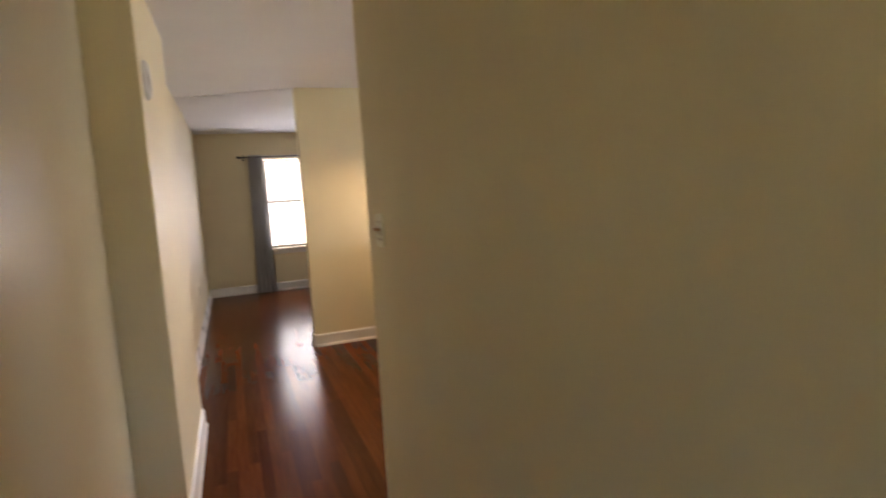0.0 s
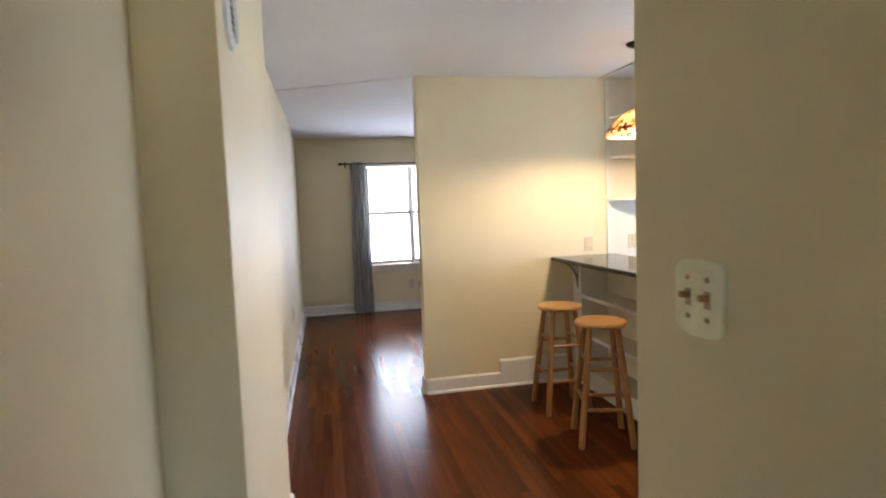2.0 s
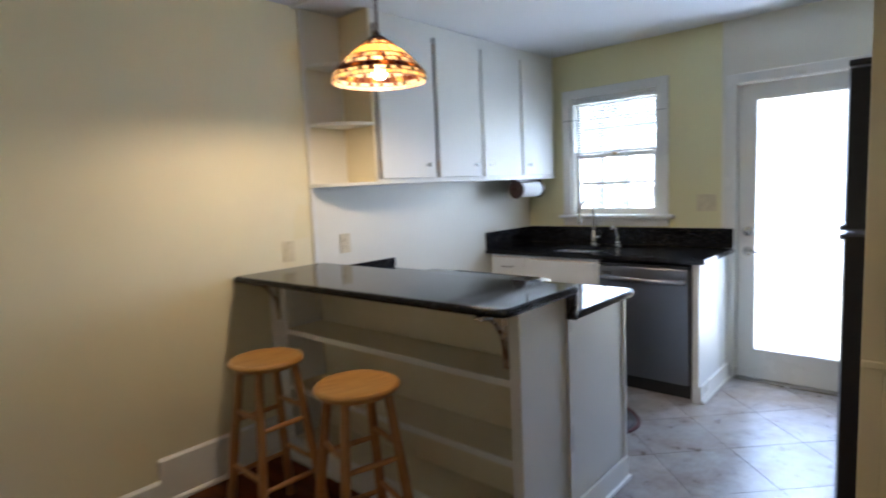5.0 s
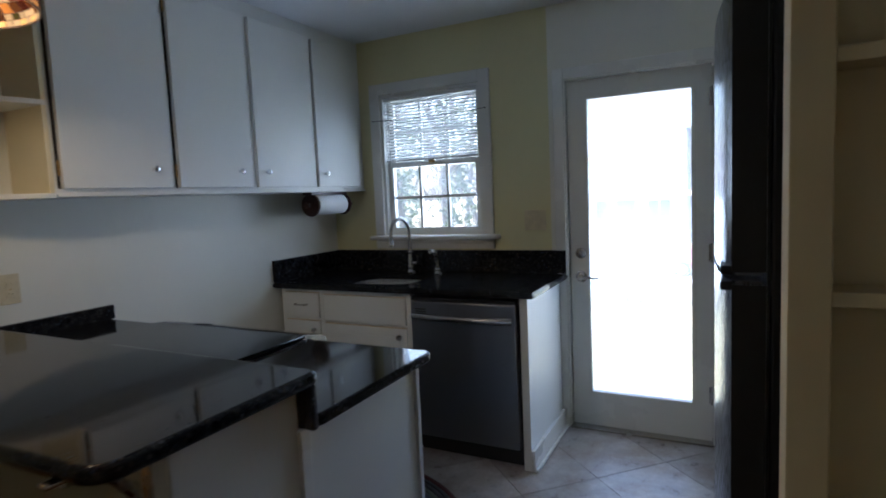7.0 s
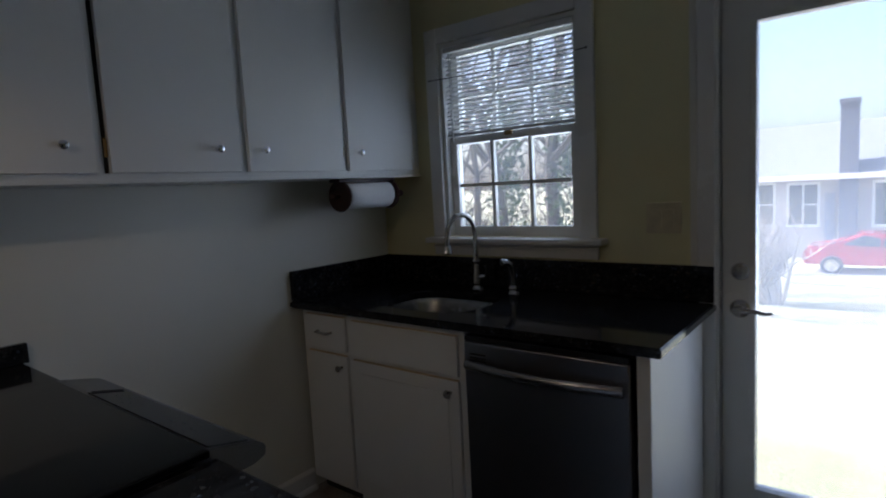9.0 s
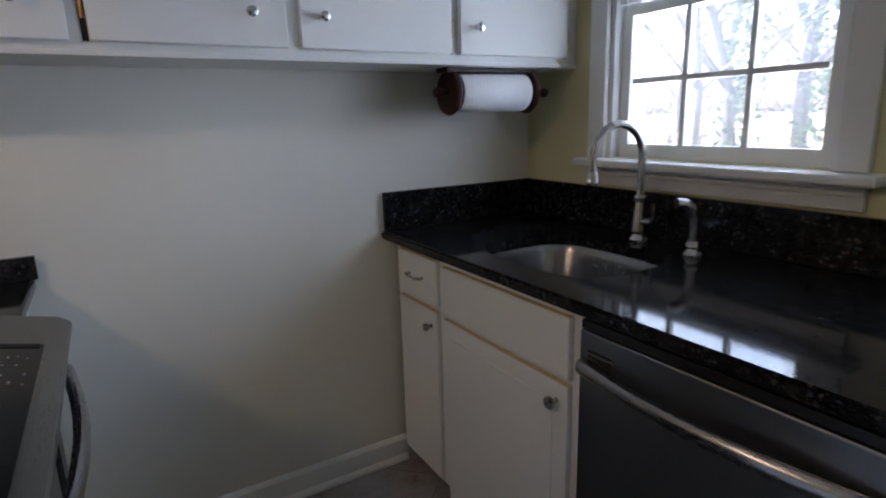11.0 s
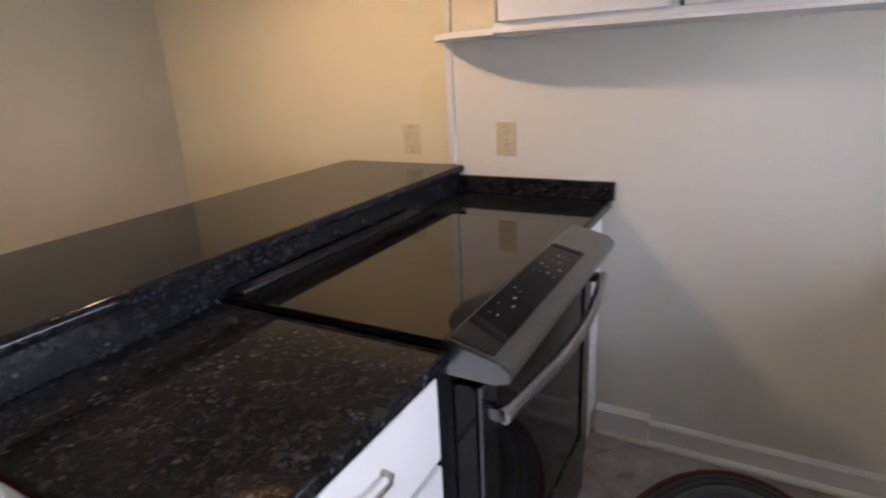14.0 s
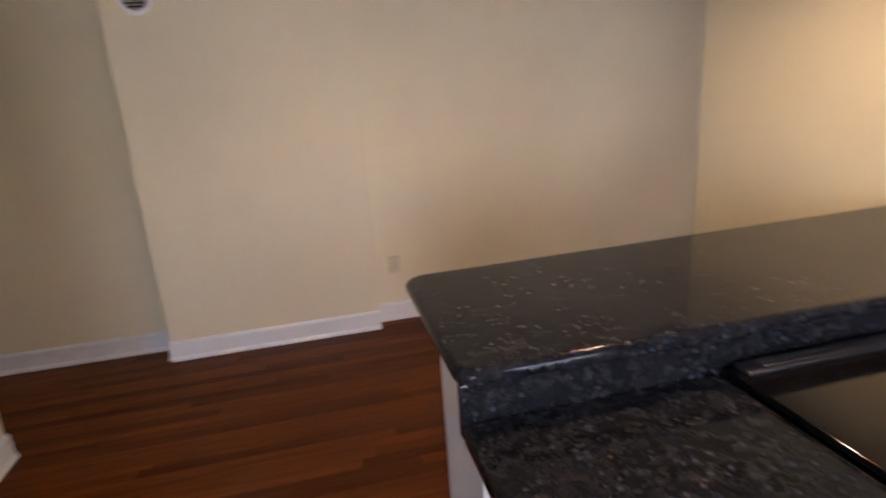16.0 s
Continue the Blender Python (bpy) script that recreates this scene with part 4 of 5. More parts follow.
def knob(parent, at, out, r=0.014, mat="nickel"):
    o = Vector(out)
    bm = lathe(bmesh.new(), [(0.008, 0), (0.006, 0.004), (0.005, 0.012), (r * 0.8, 0.016), (r, 0.021), (r * 0.9, 0.026), (r * 0.45, 0.029)], seg=16)
    bmesh.ops.transform(bm, matrix=Matrix.Translation(at) @ o.to_track_quat("Z", "Y").to_matrix().to_4x4(), verts=bm.verts)
    return part("knob", bm, M[mat], parent, "round metal knob")


ic = thing("island_cabinet", (3.33, 5.27, 0), "white painted island cabinet with drawers beside the range", "cabinet")
part("carcass", B(3.056, 3.585, 5.05, 5.488, 0.0, 0.883), M["cabinet"], ic)
part("end_panel", B(3.075, 3.578, 5.044, 5.05, 0.115, 0.883), M["cabinet"], ic)
part("corner_strip", B(3.044, 3.076, 5.029, 5.0415, 0.112, 0.883, bev=0.003), M["trim"], ic)
part("corner_strip", B(3.572, 3.592, 5.034, 5.05, 0.10, 0.883, bev=0.002), M["trim"], ic)
part("base_trim", B(3.044, 3.592, 5.026, 5.0415, 0.0, 0.112, bev=0.005), M["trim"], ic)
part("shoe_moulding", B(2.71, 3.60, 5.012, 5.028, 0.0, 0.02, bev=0.006), M["trim"], ic)
for z0, z1 in ((0.70, 0.865), (0.42, 0.685), (0.13, 0.405)):
    d = part("drawer", B(3.586, 3.604, 5.065, 5.482, z0, z1, bev=0.004), M["cabinet"], ic)
    pull(d, (3.604, 5.27, (z0 + z1) / 2 + 0.02), (0, 1, 0))
i2 = thing("island_cabinet", (3.33, 6.45, 0), "narrow white painted cabinet between range and wall", "cabinet")
part("carcass", B(3.056, 3.60, 6.27, NY - 0.03, 0.0, 0.883), M["cabinet"], i2)
part("door", B(3.601, 3.617, 6.29, NY - 0.035, 0.13, 0.872, bev=0.003), M["cabinet"], i2)

# ---------------------------------------------------------------- range
rg = thing("electric_range", (3.4, 5.885, 0), "slide-in stainless electric range with black glass cooktop", "range")
RY0, RY1 = 5.502, 6.258
part("body", B(3.085, 3.615, RY0 + 0.004, RY1 - 0.004, 0.03, 0.905), M["black"], rg)
part("cooktop", B(3.085, 3.612, RY0 - 0.006, RY1 + 0.006, 0.9165, 0.9305, bev=0.003), M["black_gloss"], rg, "black ceramic glass cooktop")
part("rear_vent", boxes((3.086, 3.128, RY0 + 0.01, RY1 - 0.01, 0.9305, 0.938), (3.096, 3.104, RY0 + 0.05, RY1 - 0.05, 0.938, 0.942), (3.112, 3.120, RY0 + 0.05, RY1 - 0.05, 0.938, 0.942), bev=0.002), M["black"], rg)
# sloped front control lip
bm = bmesh.new()
prof = [(3.585, 0.9165), (3.585, 0.929), (3.620, 0.930), (3.710, 0.908), (3.731, 0.893), (3.729, 0.872), (3.700, 0.862), (3.600, 0.862)]
e0 = [bm.verts.new((x, RY0 - 0.002, z)) for x, z in prof]
e1 = [bm.verts.new((x, RY1 + 0.002, z)) for x, z in prof]
for i in range(len(prof)):
    bm.faces.new((e0[i], e0[(i + 1) % 8], e1[(i + 1) % 8], e1[i]))
bm.faces.new(e0[::-1])
bm.faces.new(e1)
bmesh.ops.bevel(bm, geom=list({e for f in bm.faces for e in f.edges}), offset=0.003, segments=2, affect="EDGES")
lip = part("control_lip", bm, M["range_steel"], rg, "sloped stainless front edge")
tilt = math.atan2(0.909 - 0.930, 0.088)


def on_lip(u, v0, v1, h0, h1):
    """A plate on the sloped lip from u[0] to u[1] down the slope."""
    bm = bmesh.new()
    vs = []
    for h in (h0, h1):
        for uu in u:
            for v in (v0, v1):
                vs.append(bm.verts.new((3.620 + uu * math.cos(tilt) - h * math.sin(tilt), v, 0.930 + uu * math.sin(tilt) + h * math.cos(tilt))))
    for f in ((0, 1, 3, 2), (4, 6, 7, 5), (0, 4, 5, 1), (2, 3, 7, 6), (0, 2, 6, 4), (1, 5, 7, 3)):
        bm.faces.new([vs[q] for q in f])
    return bm


cp = part("control_panel", on_lip((-0.004, 0.080), RY0 + 0.010, RY1 - 0.19, -0.001, 0.0018), M["panel_glass"], lip, "black glass touch control panel")
part("end_slot", on_lip((0.002, 0.074), RY1 - 0.206, RY1 - 0.192, 0.0018, 0.004), M["dark_recess"], lip, "black slot at the panel's end")
random.seed(4)
for i in range(10):
    for j in range(4):
        if random.random() < 0.6 and i not in (4, 5):
            y = RY0 + 0.135 + i * 0.040 + random.uniform(-0.005, 0.005)
            u = 0.014 + j * 0.015 + random.uniform(-0.003, 0.003)
            part("legend_mark", on_lip((u, u + 0.004), y, y + random.choice((0.004, 0.007, 0.011)), 0.0018, 0.0022), M["legend"], cp)
od = part("oven_door", boxes((3.617, 3.668, RY0 + 0.006, RY1 - 0.006, 0.20, 0.845), bev=0.006), M["black_gloss"], rg, "black glass oven door in a steel frame")
part("door_frame", boxes((3.6685, 3.674, RY0 + 0.006, RY0 + 0.07, 0.20, 0.845), (3.6685, 3.674, RY1 - 0.07, RY1 - 0.006, 0.20, 0.845), (3.6685, 3.674, RY0 + 0.07, RY1 - 0.07, 0.20, 0.29)), M["steel"], od)
hp = []
for i in range(15):
    f = i / 14
    hp.append((3.708 + 0.034 * math.sin(math.pi * f), RY0 + 0.02 + f * (RY1 - RY0 - 0.04), 0.792))
hb = bmesh.new()
sweep(hb, hp, 0.013, 12)
bmesh.ops.scale(hb, vec=(1, 1, 1.25), space=Matrix.Translation((0, 0, -0.792)), verts=hb.verts)
hd = part("handle", hb, M["handle_steel"], od, "bowed stainless bar handle")
for y in (RY0 + 0.03, RY1 - 0.03):
    part("handle_mount", B(3.665, 3.712, y - 0.012, y + 0.012, 0.780, 0.804, bev=0.003), M["steel"], hd)
dwr = part("warming_drawer", B(3.617, 3.668, RY0 + 0.006, RY1 - 0.006, 0.055, 0.192, bev=0.005), M["steel"], rg)

# ---------------------------------------------------------------- sink counter
SXF = 4.645
sk = (4.745, 5.115, 5.76, 6.228)


def bowl_outline(x0, x1, y0, y1, n=28, p=3.4):
    pts = []
    cx, cy, a, b = (x0 + x1) / 2, (y0 + y1) / 2, (x1 - x0) / 2, (y1 - y0) / 2
    for i in range(n):
        t = 2 * math.pi * i / n
        c_, s_ = math.cos(t), math.sin(t)
        pts.append((cx + a * math.copysign(abs(c_) ** (2 / p), c_), cy + b * math.copysign(abs(s_) ** (2 / p), s_)))
    return pts


bm = bmesh.new()
inner = bowl_outline(*sk)
rect = (SXF, EX - 0.002, 5.0, NY - 0.002)


def to_rect(x, y):
    cx, cy = (sk[0] + sk[1]) / 2, (sk[2] + sk[3]) / 2
    dx, dy = x - cx, y - cy
    s = min(((rect[1] if dx > 0 else rect[0]) - cx) / dx if abs(dx) > 1e-6 else 1e9, ((rect[3] if dy > 0 else rect[2]) - cy) / dy if abs(dy) > 1e-6 else 1e9)
    return cx + dx * s, cy + dy * s


outer = [to_rect(x, y) for x, y in inner]
for cxr, cyr in ((rect[0], rect[2]), (rect[1], rect[2]), (rect[0], rect[3]), (rect[1], rect[3])):
    k = min(range(len(outer)), key=lambda i: (outer[i][0] - cxr) ** 2 + (outer[i][1] - cyr) ** 2)
    outer[k] = (cxr, cyr)
n = len(inner)
L = {}
for z in (0.884, 0.915):
    L[z] = ([bm.verts.new((x, y, z)) for x, y in inner], [bm.verts.new((x, y, z)) for x, y in outer])
for i in range(n):
    j = (i + 1) % n
    for z in L:
        a, o = L[z]
        bm.faces.new((a[i], a[j], o[j], o[i]))
    for q in (0, 1):
        lo, hi = L[0.884][q], L[0.915][q]
        bm.faces.new((lo[i], lo[j], hi[j], hi[i]))
bmesh.ops.recalc_face_normals(bm, faces=bm.faces)
es = [e for e in bm.edges if len(e.link_faces) == 2 and e.calc_face_angle(0) > 1.2 and abs(e.verts[0].co.z - e.verts[1].co.z) < 0.001]
bmesh.ops.bevel(bm, geom=es, offset=0.006, segments=2, affect="EDGES")
solid("sink_worktop", bm, M["granite"], "polished black granite worktop with an undermount sink", "countertop", kind="")
solid("backsplash", B(4.655, EX - 0.022, NY - 0.022, NY - 0.001, 0.916, 1.050, bev=0.002), M["granite"], "black granite backsplash on the kitchen wall", "backsplash", kind="")
solid("backsplash", B(EX - 0.021, EX - 0.001, 5.005, NY - 0.001, 0.916, 1.051, bev=0.002), M["granite"], "black granite backsplash below the window", "backsplash", kind="")

sb = thing("sink", (4.92, 5.96, 0.70), "stainless undermount sink bowl with rounded corners", "sink")
bm = bmesh.new()
rings = []
for inset, z in ((-0.012, 0.882), (-0.004, 0.882), (0.006, 0.86), (0.014, 0.74), (0.03, 0.71), (0.06, 0.702)):
    rings.append([bm.verts.new((x, y, z)) for x, y in bowl_outline(sk[0] + inset, sk[1] - inset, sk[2] + inset, sk[3] - inset)])
for a, o in zip(rings, rings[1:]):
    for i in range(n):
        bm.faces.new((a[i], a[(i + 1) % n], o[(i + 1) % n], o[i]))
bm.faces.new(rings[-1])
bmesh.ops.solidify(bm, geom=list(bm.faces), thickness=-0.0015)
part("bowl", bm, M["sink_steel"], sb)
part("drain", lathe(bmesh.new(), [(0.044, 0.7035), (0.044, 0.706), (0.030, 0.705), (0.012, 0.7045)], (4.94, 5.96, 0), seg=24), M["chrome"], sb)

fc = thing("faucet", (5.20, 5.985, 0.915), "brushed nickel gooseneck kitchen faucet with side lever", "faucet")
FX, FY = 5.20, 5.985
part("base", lathe(bmesh.new(), [(0.026, 0.915), (0.027, 0.922), (0.021, 0.930), (0.019, 0.938), (0.024, 0.945), (0.023, 0.965), (0.017, 1.01), (0.0145, 1.035), (0.018, 1.041), (0.018, 1.050), (0.013, 1.056), (0.012, 1.07)], (FX, FY, 0), seg=24), M["nickel"], fc)
dirx, diry = -0.98, 0.2
pts = [(FX, FY, 1.06), (FX, FY, 1.12), (FX, FY, 1.17)]
R = 0.085
for i in range(1, 15):
    a = math.pi * i / 14
    pts.append((FX + dirx * R * (1 - math.cos(a)), FY + diry * R * (1 - math.cos(a)), 1.17 + R * math.sin(a) * 1.12))
ex, ey = FX + dirx * 2 * R, FY + diry * 2 * R
pts += [(ex, ey, 1.15), (ex, ey, 1.13)]
part("gooseneck", sweep(bmesh.new(), pts, 0.0115, 14), M["nickel"], fc)
part("aerator", lathe(bmesh.new(), [(0.0125, 1.135), (0.015, 1.13), (0.015, 1.122), (0.019, 1.112), (0.020, 1.103), (0.014, 1.098)], (ex, ey, 0), seg=18), M["nickel"], fc)
lv = part("valve", rod(bmesh.new(), (FX, FY, 0.975), (FX - 0.005, FY - 0.05, 0.980), 0.013, 0.011, 14), M["nickel"], fc)
part("lever", sweep(bmesh.new(), [(FX - 0.005, FY - 0.05, 0.98), (FX - 0.008, FY - 0.058, 1.0), (FX - 0.01, FY - 0.056, 1.02), (FX - 0.01, FY - 0.054, 1.035)], [0.008, 0.006, 0.006, 0.009]), M["nickel"], lv)
sy = thing("side_sprayer", (5.165, 5.775, 0.915), "brushed nickel side sprayer standing in its base", "sprayer")
part("holder", lathe(bmesh.new(), [(0.024, 0.915), (0.025, 0.921), (0.018, 0.928), (0.016, 0.936), (0.021, 0.942), (0.019, 0.95), (0.014, 0.956)], (5.165, 5.775, 0), seg=20), M["nickel"], sy)
part("wand", sweep(bmesh.new(), [(5.165, 5.775, 0.95), (5.165, 5.775, 0.99), (5.163, 5.777, 1.02), (5.155, 5.783, 1.045), (5.140, 5.79, 1.058), (5.118, 5.80, 1.060)], [0.012, 0.012, 0.013, 0.015, 0.016, 0.015], 14), M["nickel"], sy)

# base cabinets under the sink worktop
CXF = 4.692


def front(parent, name, y0, y1, z0, z1, label=""):
    f = part(name, B(CXF - 0.018, CXF - 0.0005, y0, y1, z0, z1, bev=0.004), M["cabinet"], parent, label)
    part("worn_edge", boxes((CXF - 0.0165, CXF - 0.002, y0 + 0.003, y1 - 0.003, z1 - 0.0005, z1 + 0.0012)), M["edge"], f)
    return f


bc = thing("drawer_cabinet", (5.0, 6.46, 0), "white painted base cabinet with a drawer above a door", "cabinet")
part("carcass", B(CXF, 5.29, 6.296, NY - 0.03, 0.075, 0.880), M["cabinet"], bc)
# toe board coloured near-black, the recess's shade put into its colour
part("toe_kick", B(CXF + 0.06, 5.28, 6.296, NY - 0.03, 0.0, 0.075), M["dark_recess"], bc)
d = front(bc, "drawer", 6.318, 6.572, 0.712, 0.862)
pull(d, (CXF - 0.018, 6.445, 0.79), (0, 1, 0), 0.085, (-1, 0, 0))
d = front(bc, "door", 6.318, 6.572, 0.095, 0.694)
knob(d, (CXF - 0.018, 6.352, 0.642), (-1, 0, 0))
sc_ = thing("sink_cabinet", (5.0, 5.99, 0), "white painted sink base cabinet with a paneled door", "cabinet")
part("carcass", boxes((CXF, CXF + 0.02, 5.70, 6.294, 0.0, 0.880), (CXF + 0.02, 5.29, 5.70, 5.715, 0.0, 0.880), (CXF + 0.02, 5.29, 6.28, 6.294, 0.0, 0.880), (CXF + 0.02, 5.29, 5.715, 6.28, 0.06, 0.08)), M["cabinet"], sc_)
front(sc_, "false_front", 5.727, 6.282, 0.702, 0.855)
d = front(sc_, "door", 5.727, 6.282, 0.105, 0.686)
part("panel", B(CXF - 0.022, CXF - 0.018, 5.775, 6.234, 0.155, 0.636, bev=0.003), M["cabinet"], d)
knob(d, (CXF - 0.018, 5.764, 0.64), (-1, 0, 0), 0.017)

dw = thing("dishwasher", (4.95, 5.39, 0), "stainless steel dishwasher with a bowed bar handle", "dishwasher")
part("tub", B(4.72, 5.28, 5.098, 5.694, 0.02, 0.868), M["black"], dw)
dd = part("door", B(4.672, 4.719, 5.100, 5.692, 0.105, 0.845, bev=0.006), M["steel_dark"], dw, "brushed dark stainless door")
part("control_strip", B(4.674, 4.72, 5.104, 5.688, 0.848, 0.866), M["black"], dw)
for i in range(3):
    part("vent_slot", B(4.6705, 4.6725, 5.60, 5.665, 0.800 - i * 0.012, 0.805 - i * 0.012), M["dark_recess"], dd)
hp = [(4.660 - 0.034 * math.sin(math.pi * i / 14), 5.115 + i / 14 * 0.562, 0.765) for i in range(15)]
hb = sweep(bmesh.new(), hp, 0.012, 12)
bmesh.ops.scale(hb, vec=(1, 1, 1.5), space=Matrix.Translation((0, 0, -0.765)), verts=hb.verts)
part("handle", hb, M["handle_steel"], dd, "bowed stainless bar handle")
part("toe_panel", B(4.74, 4.75, 5.10, 5.692, 0.0, 0.10), M["black"], dw)
ep = thing("counter_end_panel", (4.98, 5.06, 0), "white painted end panel of the sink counter", "panel")
part("panel", B(4.69, EX, 5.045, 5.085, 0, 0.883, bev=0.002), M["cabinet"], ep)
part("base_trim", B(4.685, EX - 0.02, 5.025, 5.045, 0, 0.11, bev=0.005), M["trim"], ep)
part("shoe_moulding", B(4.68, EX - 0.02, 5.009, 5.025, 0, 0.02, bev=0.006), M["trim"], ep)

# ---------------------------------------------------------------- wall cabinets
UZ0, UZ1 = 1.465, CH - 0.002
UF = 6.386


def wall_cabinet(x0, x1, doors, label):
    t = thing("wall_cabinet", ((x0 + x1) / 2, NY, UZ0), label, "cabinet", "wall cabinets in a row")
    part("carcass", boxes((x0, x1, UF + 0.018, NY - 0.001, UZ0 + 0.004, UZ1)), M["cabinet"], t)
    zt = 2.352
    spans = [x0] + [v for d in doors for v in (d[0] + 0.012, d[1] - 0.012)] + [x1]
    st = [(spans[i], spans[i + 1], UF, UF + 0.018, UZ0 + 0.026, zt - 0.015) for i in range(0, len(spans), 2) if spans[i + 1] > spans[i]]
    part("face_frame", boxes((x0, x1, UF, UF + 0.018, zt - 0.015, UZ1), (x0, x1, UF, UF + 0.018, UZ0, UZ0 + 0.026), *st), M["cabinet"], t)
    for a, b, side in doors:
        d = part("door", B(a, b, UF - 0.021, UF - 0.001, 1.484, zt, bev=0.003), M["cabinet"], t)
        kx = b - 0.09 if side > 0 else a + 0.06
        knob(d, (kx, UF - 0.021, 1.563), (0, -1, 0), 0.014, "chrome")
        hx = a - 0.006 if side > 0 else b + 0.006
        for z in (1.56, 2.28):
            part("hinge", rod(bmesh.new(), (hx, UF - 0.008, z - 0.028), (hx, UF - 0.008, z + 0.028), 0.005, seg=8), M["brass"], d, "aged brass hinge")
        # thin dark strip on the frame paints in the shadow along the door's edge
        part("shadow_strip", B(hx - 0.006, hx + 0.006, UF - 0.0015, UF - 0.0005, 1.484, zt), M["dark_recess"], t)
    return t


wall_cabinet(3.328, 3.832, [(3.350, 3.813, 1)], "glossy white wall cabinet with one slab door")
wall_cabinet(3.832, 4.802, [(3.850, 4.290, 1), (4.325, 4.788, -1)], "glossy white wall cabinet with two slab doors")
wall_cabinet(4.802, EX - 0.001, [(4.818, 5.255, -1)], "glossy white wall cabinet with one door by the window")
solid("cabinet_lip", B(3.33, EX - 0.001, UF - 0.012, NY - 0.001, UZ0 - 0.012, UZ0, bev=0.002), M["cabinet"], "white board below the wall cabinets", "trim")

cs_ = thing("corner_shelf", (3.19, NY, UZ0), "white open shelves with rounded fronts beside the cabinets", "shelf")
def quarter(x0, x1, yb, depth, n=12):
    pts = [(x1, yb), (x0, yb)]
    for i in range(n + 1):
        a = math.pi / 2 * i / n
        pts.append((x0 + (x1 - x0) * (1 - math.cos(a)), yb - 0.025 - (depth - 0.025) * math.sin(a)))
    return pts
for z, th in ((UZ0 - 0.006, 0.018), (1.795, 0.018), (2.115, 0.018)):
    part("shelf", slab(bmesh.new(), quarter(3.062 if z > 1.5 else 3.03, 3.327, NY - 0.001, 0.262), z - th / 2, z + th / 2, 0.002), M["cabinet"], cs_)
part("side_panel", B(3.312, 3.3275, UF, NY - 0.001, UZ0 + 0.004, UZ1), M["cream"], cs_, "cream painted cabinet side")

pt = thing("paper_towel_holder", (5.0, 6.45, UZ0 - 0.012), "dark wooden paper towel holder under the cabinets", "towel holder")
part("mount_board", B(4.80, 5.16, 6.42, 6.49, UZ0 - 0.028, UZ0 - 0.0125, bev=0.003), M["dark_wood"], pt)
PZ = 1.375
for x in (4.825, 5.14):
    part("disc", lathe(bmesh.new(), [(0.02, -0.008), (0.068, -0.008), (0.072, 0), (0.068, 0.008), (0.02, 0.008)], (x, 6.45, PZ), "X", 32), M["dark_wood"], pt)
part("dowel", rod(bmesh.new(), (4.785, 6.45, PZ), (5.22, 6.45, PZ), 0.010, seg=12), M["dark_wood"], pt)
for x, s in ((4.785, -1), (5.22, 1)):
    part("knob", lathe(bmesh.new(), [(0.012, -0.014 * s), (0.018, 0), (0.014, 0.014 * s), (0.006, 0.02 * s)], (x, 6.45, PZ), "X", 14), M["dark_wood"], pt)
pr = thing("paper_towel_roll", (5.0, 6.45, PZ), "full white paper towel roll on its holder", "paper towel")
part("roll", lathe(bmesh.new(), [(0.021, 4.845), (0.060, 4.845), (0.062, 4.848), (0.062, 5.118), (0.060, 5.121), (0.021, 5.121)], (0, 6.45, PZ), "X", 40, close=True), M["paper"], pr)

# ---------------------------------------------------------------- fridge and built-in
fr = thing("refrigerator", (3.575, 3.8, 0), "dark stainless top-freezer refrigerator", "refrigerator")
part("cabinet", B(3.2, 3.96, 3.42, 4.115, 0.02, 1.715, bev=0.006), M["fridge_side"], fr, "dark textured steel side")
for z0, z1, nm in ((1.232, 1.715, "freezer_door"), (0.06, 1.222, "door")):
    bm = bmesh.new()
    prof = [(3.202, 4.12)] + [(3.202 + 0.756 * i / 24, 4.172 + 0.034 * math.sin(math.pi * i / 24) ** 0.6) for i in range(25)] + [(3.958, 4.12)]
    f = part(nm, slab(bm, prof, z0, z1, 0.006), M["fridge_steel"], fr, "bowed stainless door")
    part("door_side", B(3.198, 3.2018, 4.1215, 4.174, z0 + 0.006, z1 - 0.006, bev=0.001), M["fridge_side"], f, "dark textured door side")
    hz = z0 + 0.001 if nm == "freezer_door" else z1 - 0.017
    part("handle", B(3.205, 3.415, 4.170, 4.192, hz, hz + 0.016, bev=0.004), M["black"], f, "flat black pocket handle")
part("top_hinge", B(3.205, 3.285, 4.09, 4.18, 1.716, 1.735, bev=0.003), M["black"], fr)
part("gasket", B(3.21, 3.95, 4.1155, 4.1195, 0.06, 1.71), M["black"], fr)
part("base_grille", B(3.21, 3.95, 4.10, 4.15, 0.0, 0.05), M["black"], fr)

bi = thing("built_in_bookcase", (3.1, 3.75, 0), "cream painted built-in shelves in the dining wall's end", "bookcase", kind="structure")
part("stile", B(2.98, 3.07, 4.06, 4.11, 0, TOP, bev=0.002), M["cream"], bi)
part("back", B(3.058, 3.07, HEY, 4.06, 0, TOP), M["cream"], bi)
part("stile", B(2.98, 3.058, HEY - 0.12, 3.45, 0, TOP), M["cream"], bi)
part("lower_panel", B(2.98, 3.058, 3.45, 4.06, 0, 0.935), M["cream"], bi)
part("ledge", B(2.968, 2.98, 3.44, 4.108, 0.885, 0.905, bev=0.004), M["cream"], bi)
part("header", B(2.98, 3.058, 3.45, 4.06, 2.25, TOP), M["cream"], bi)
for z in (1.245, 1.555, 1.865):
    part("shelf", B(2.984, 3.058, 3.45, 4.06, z - 0.02, z, bev=0.002), M["cream"], bi)


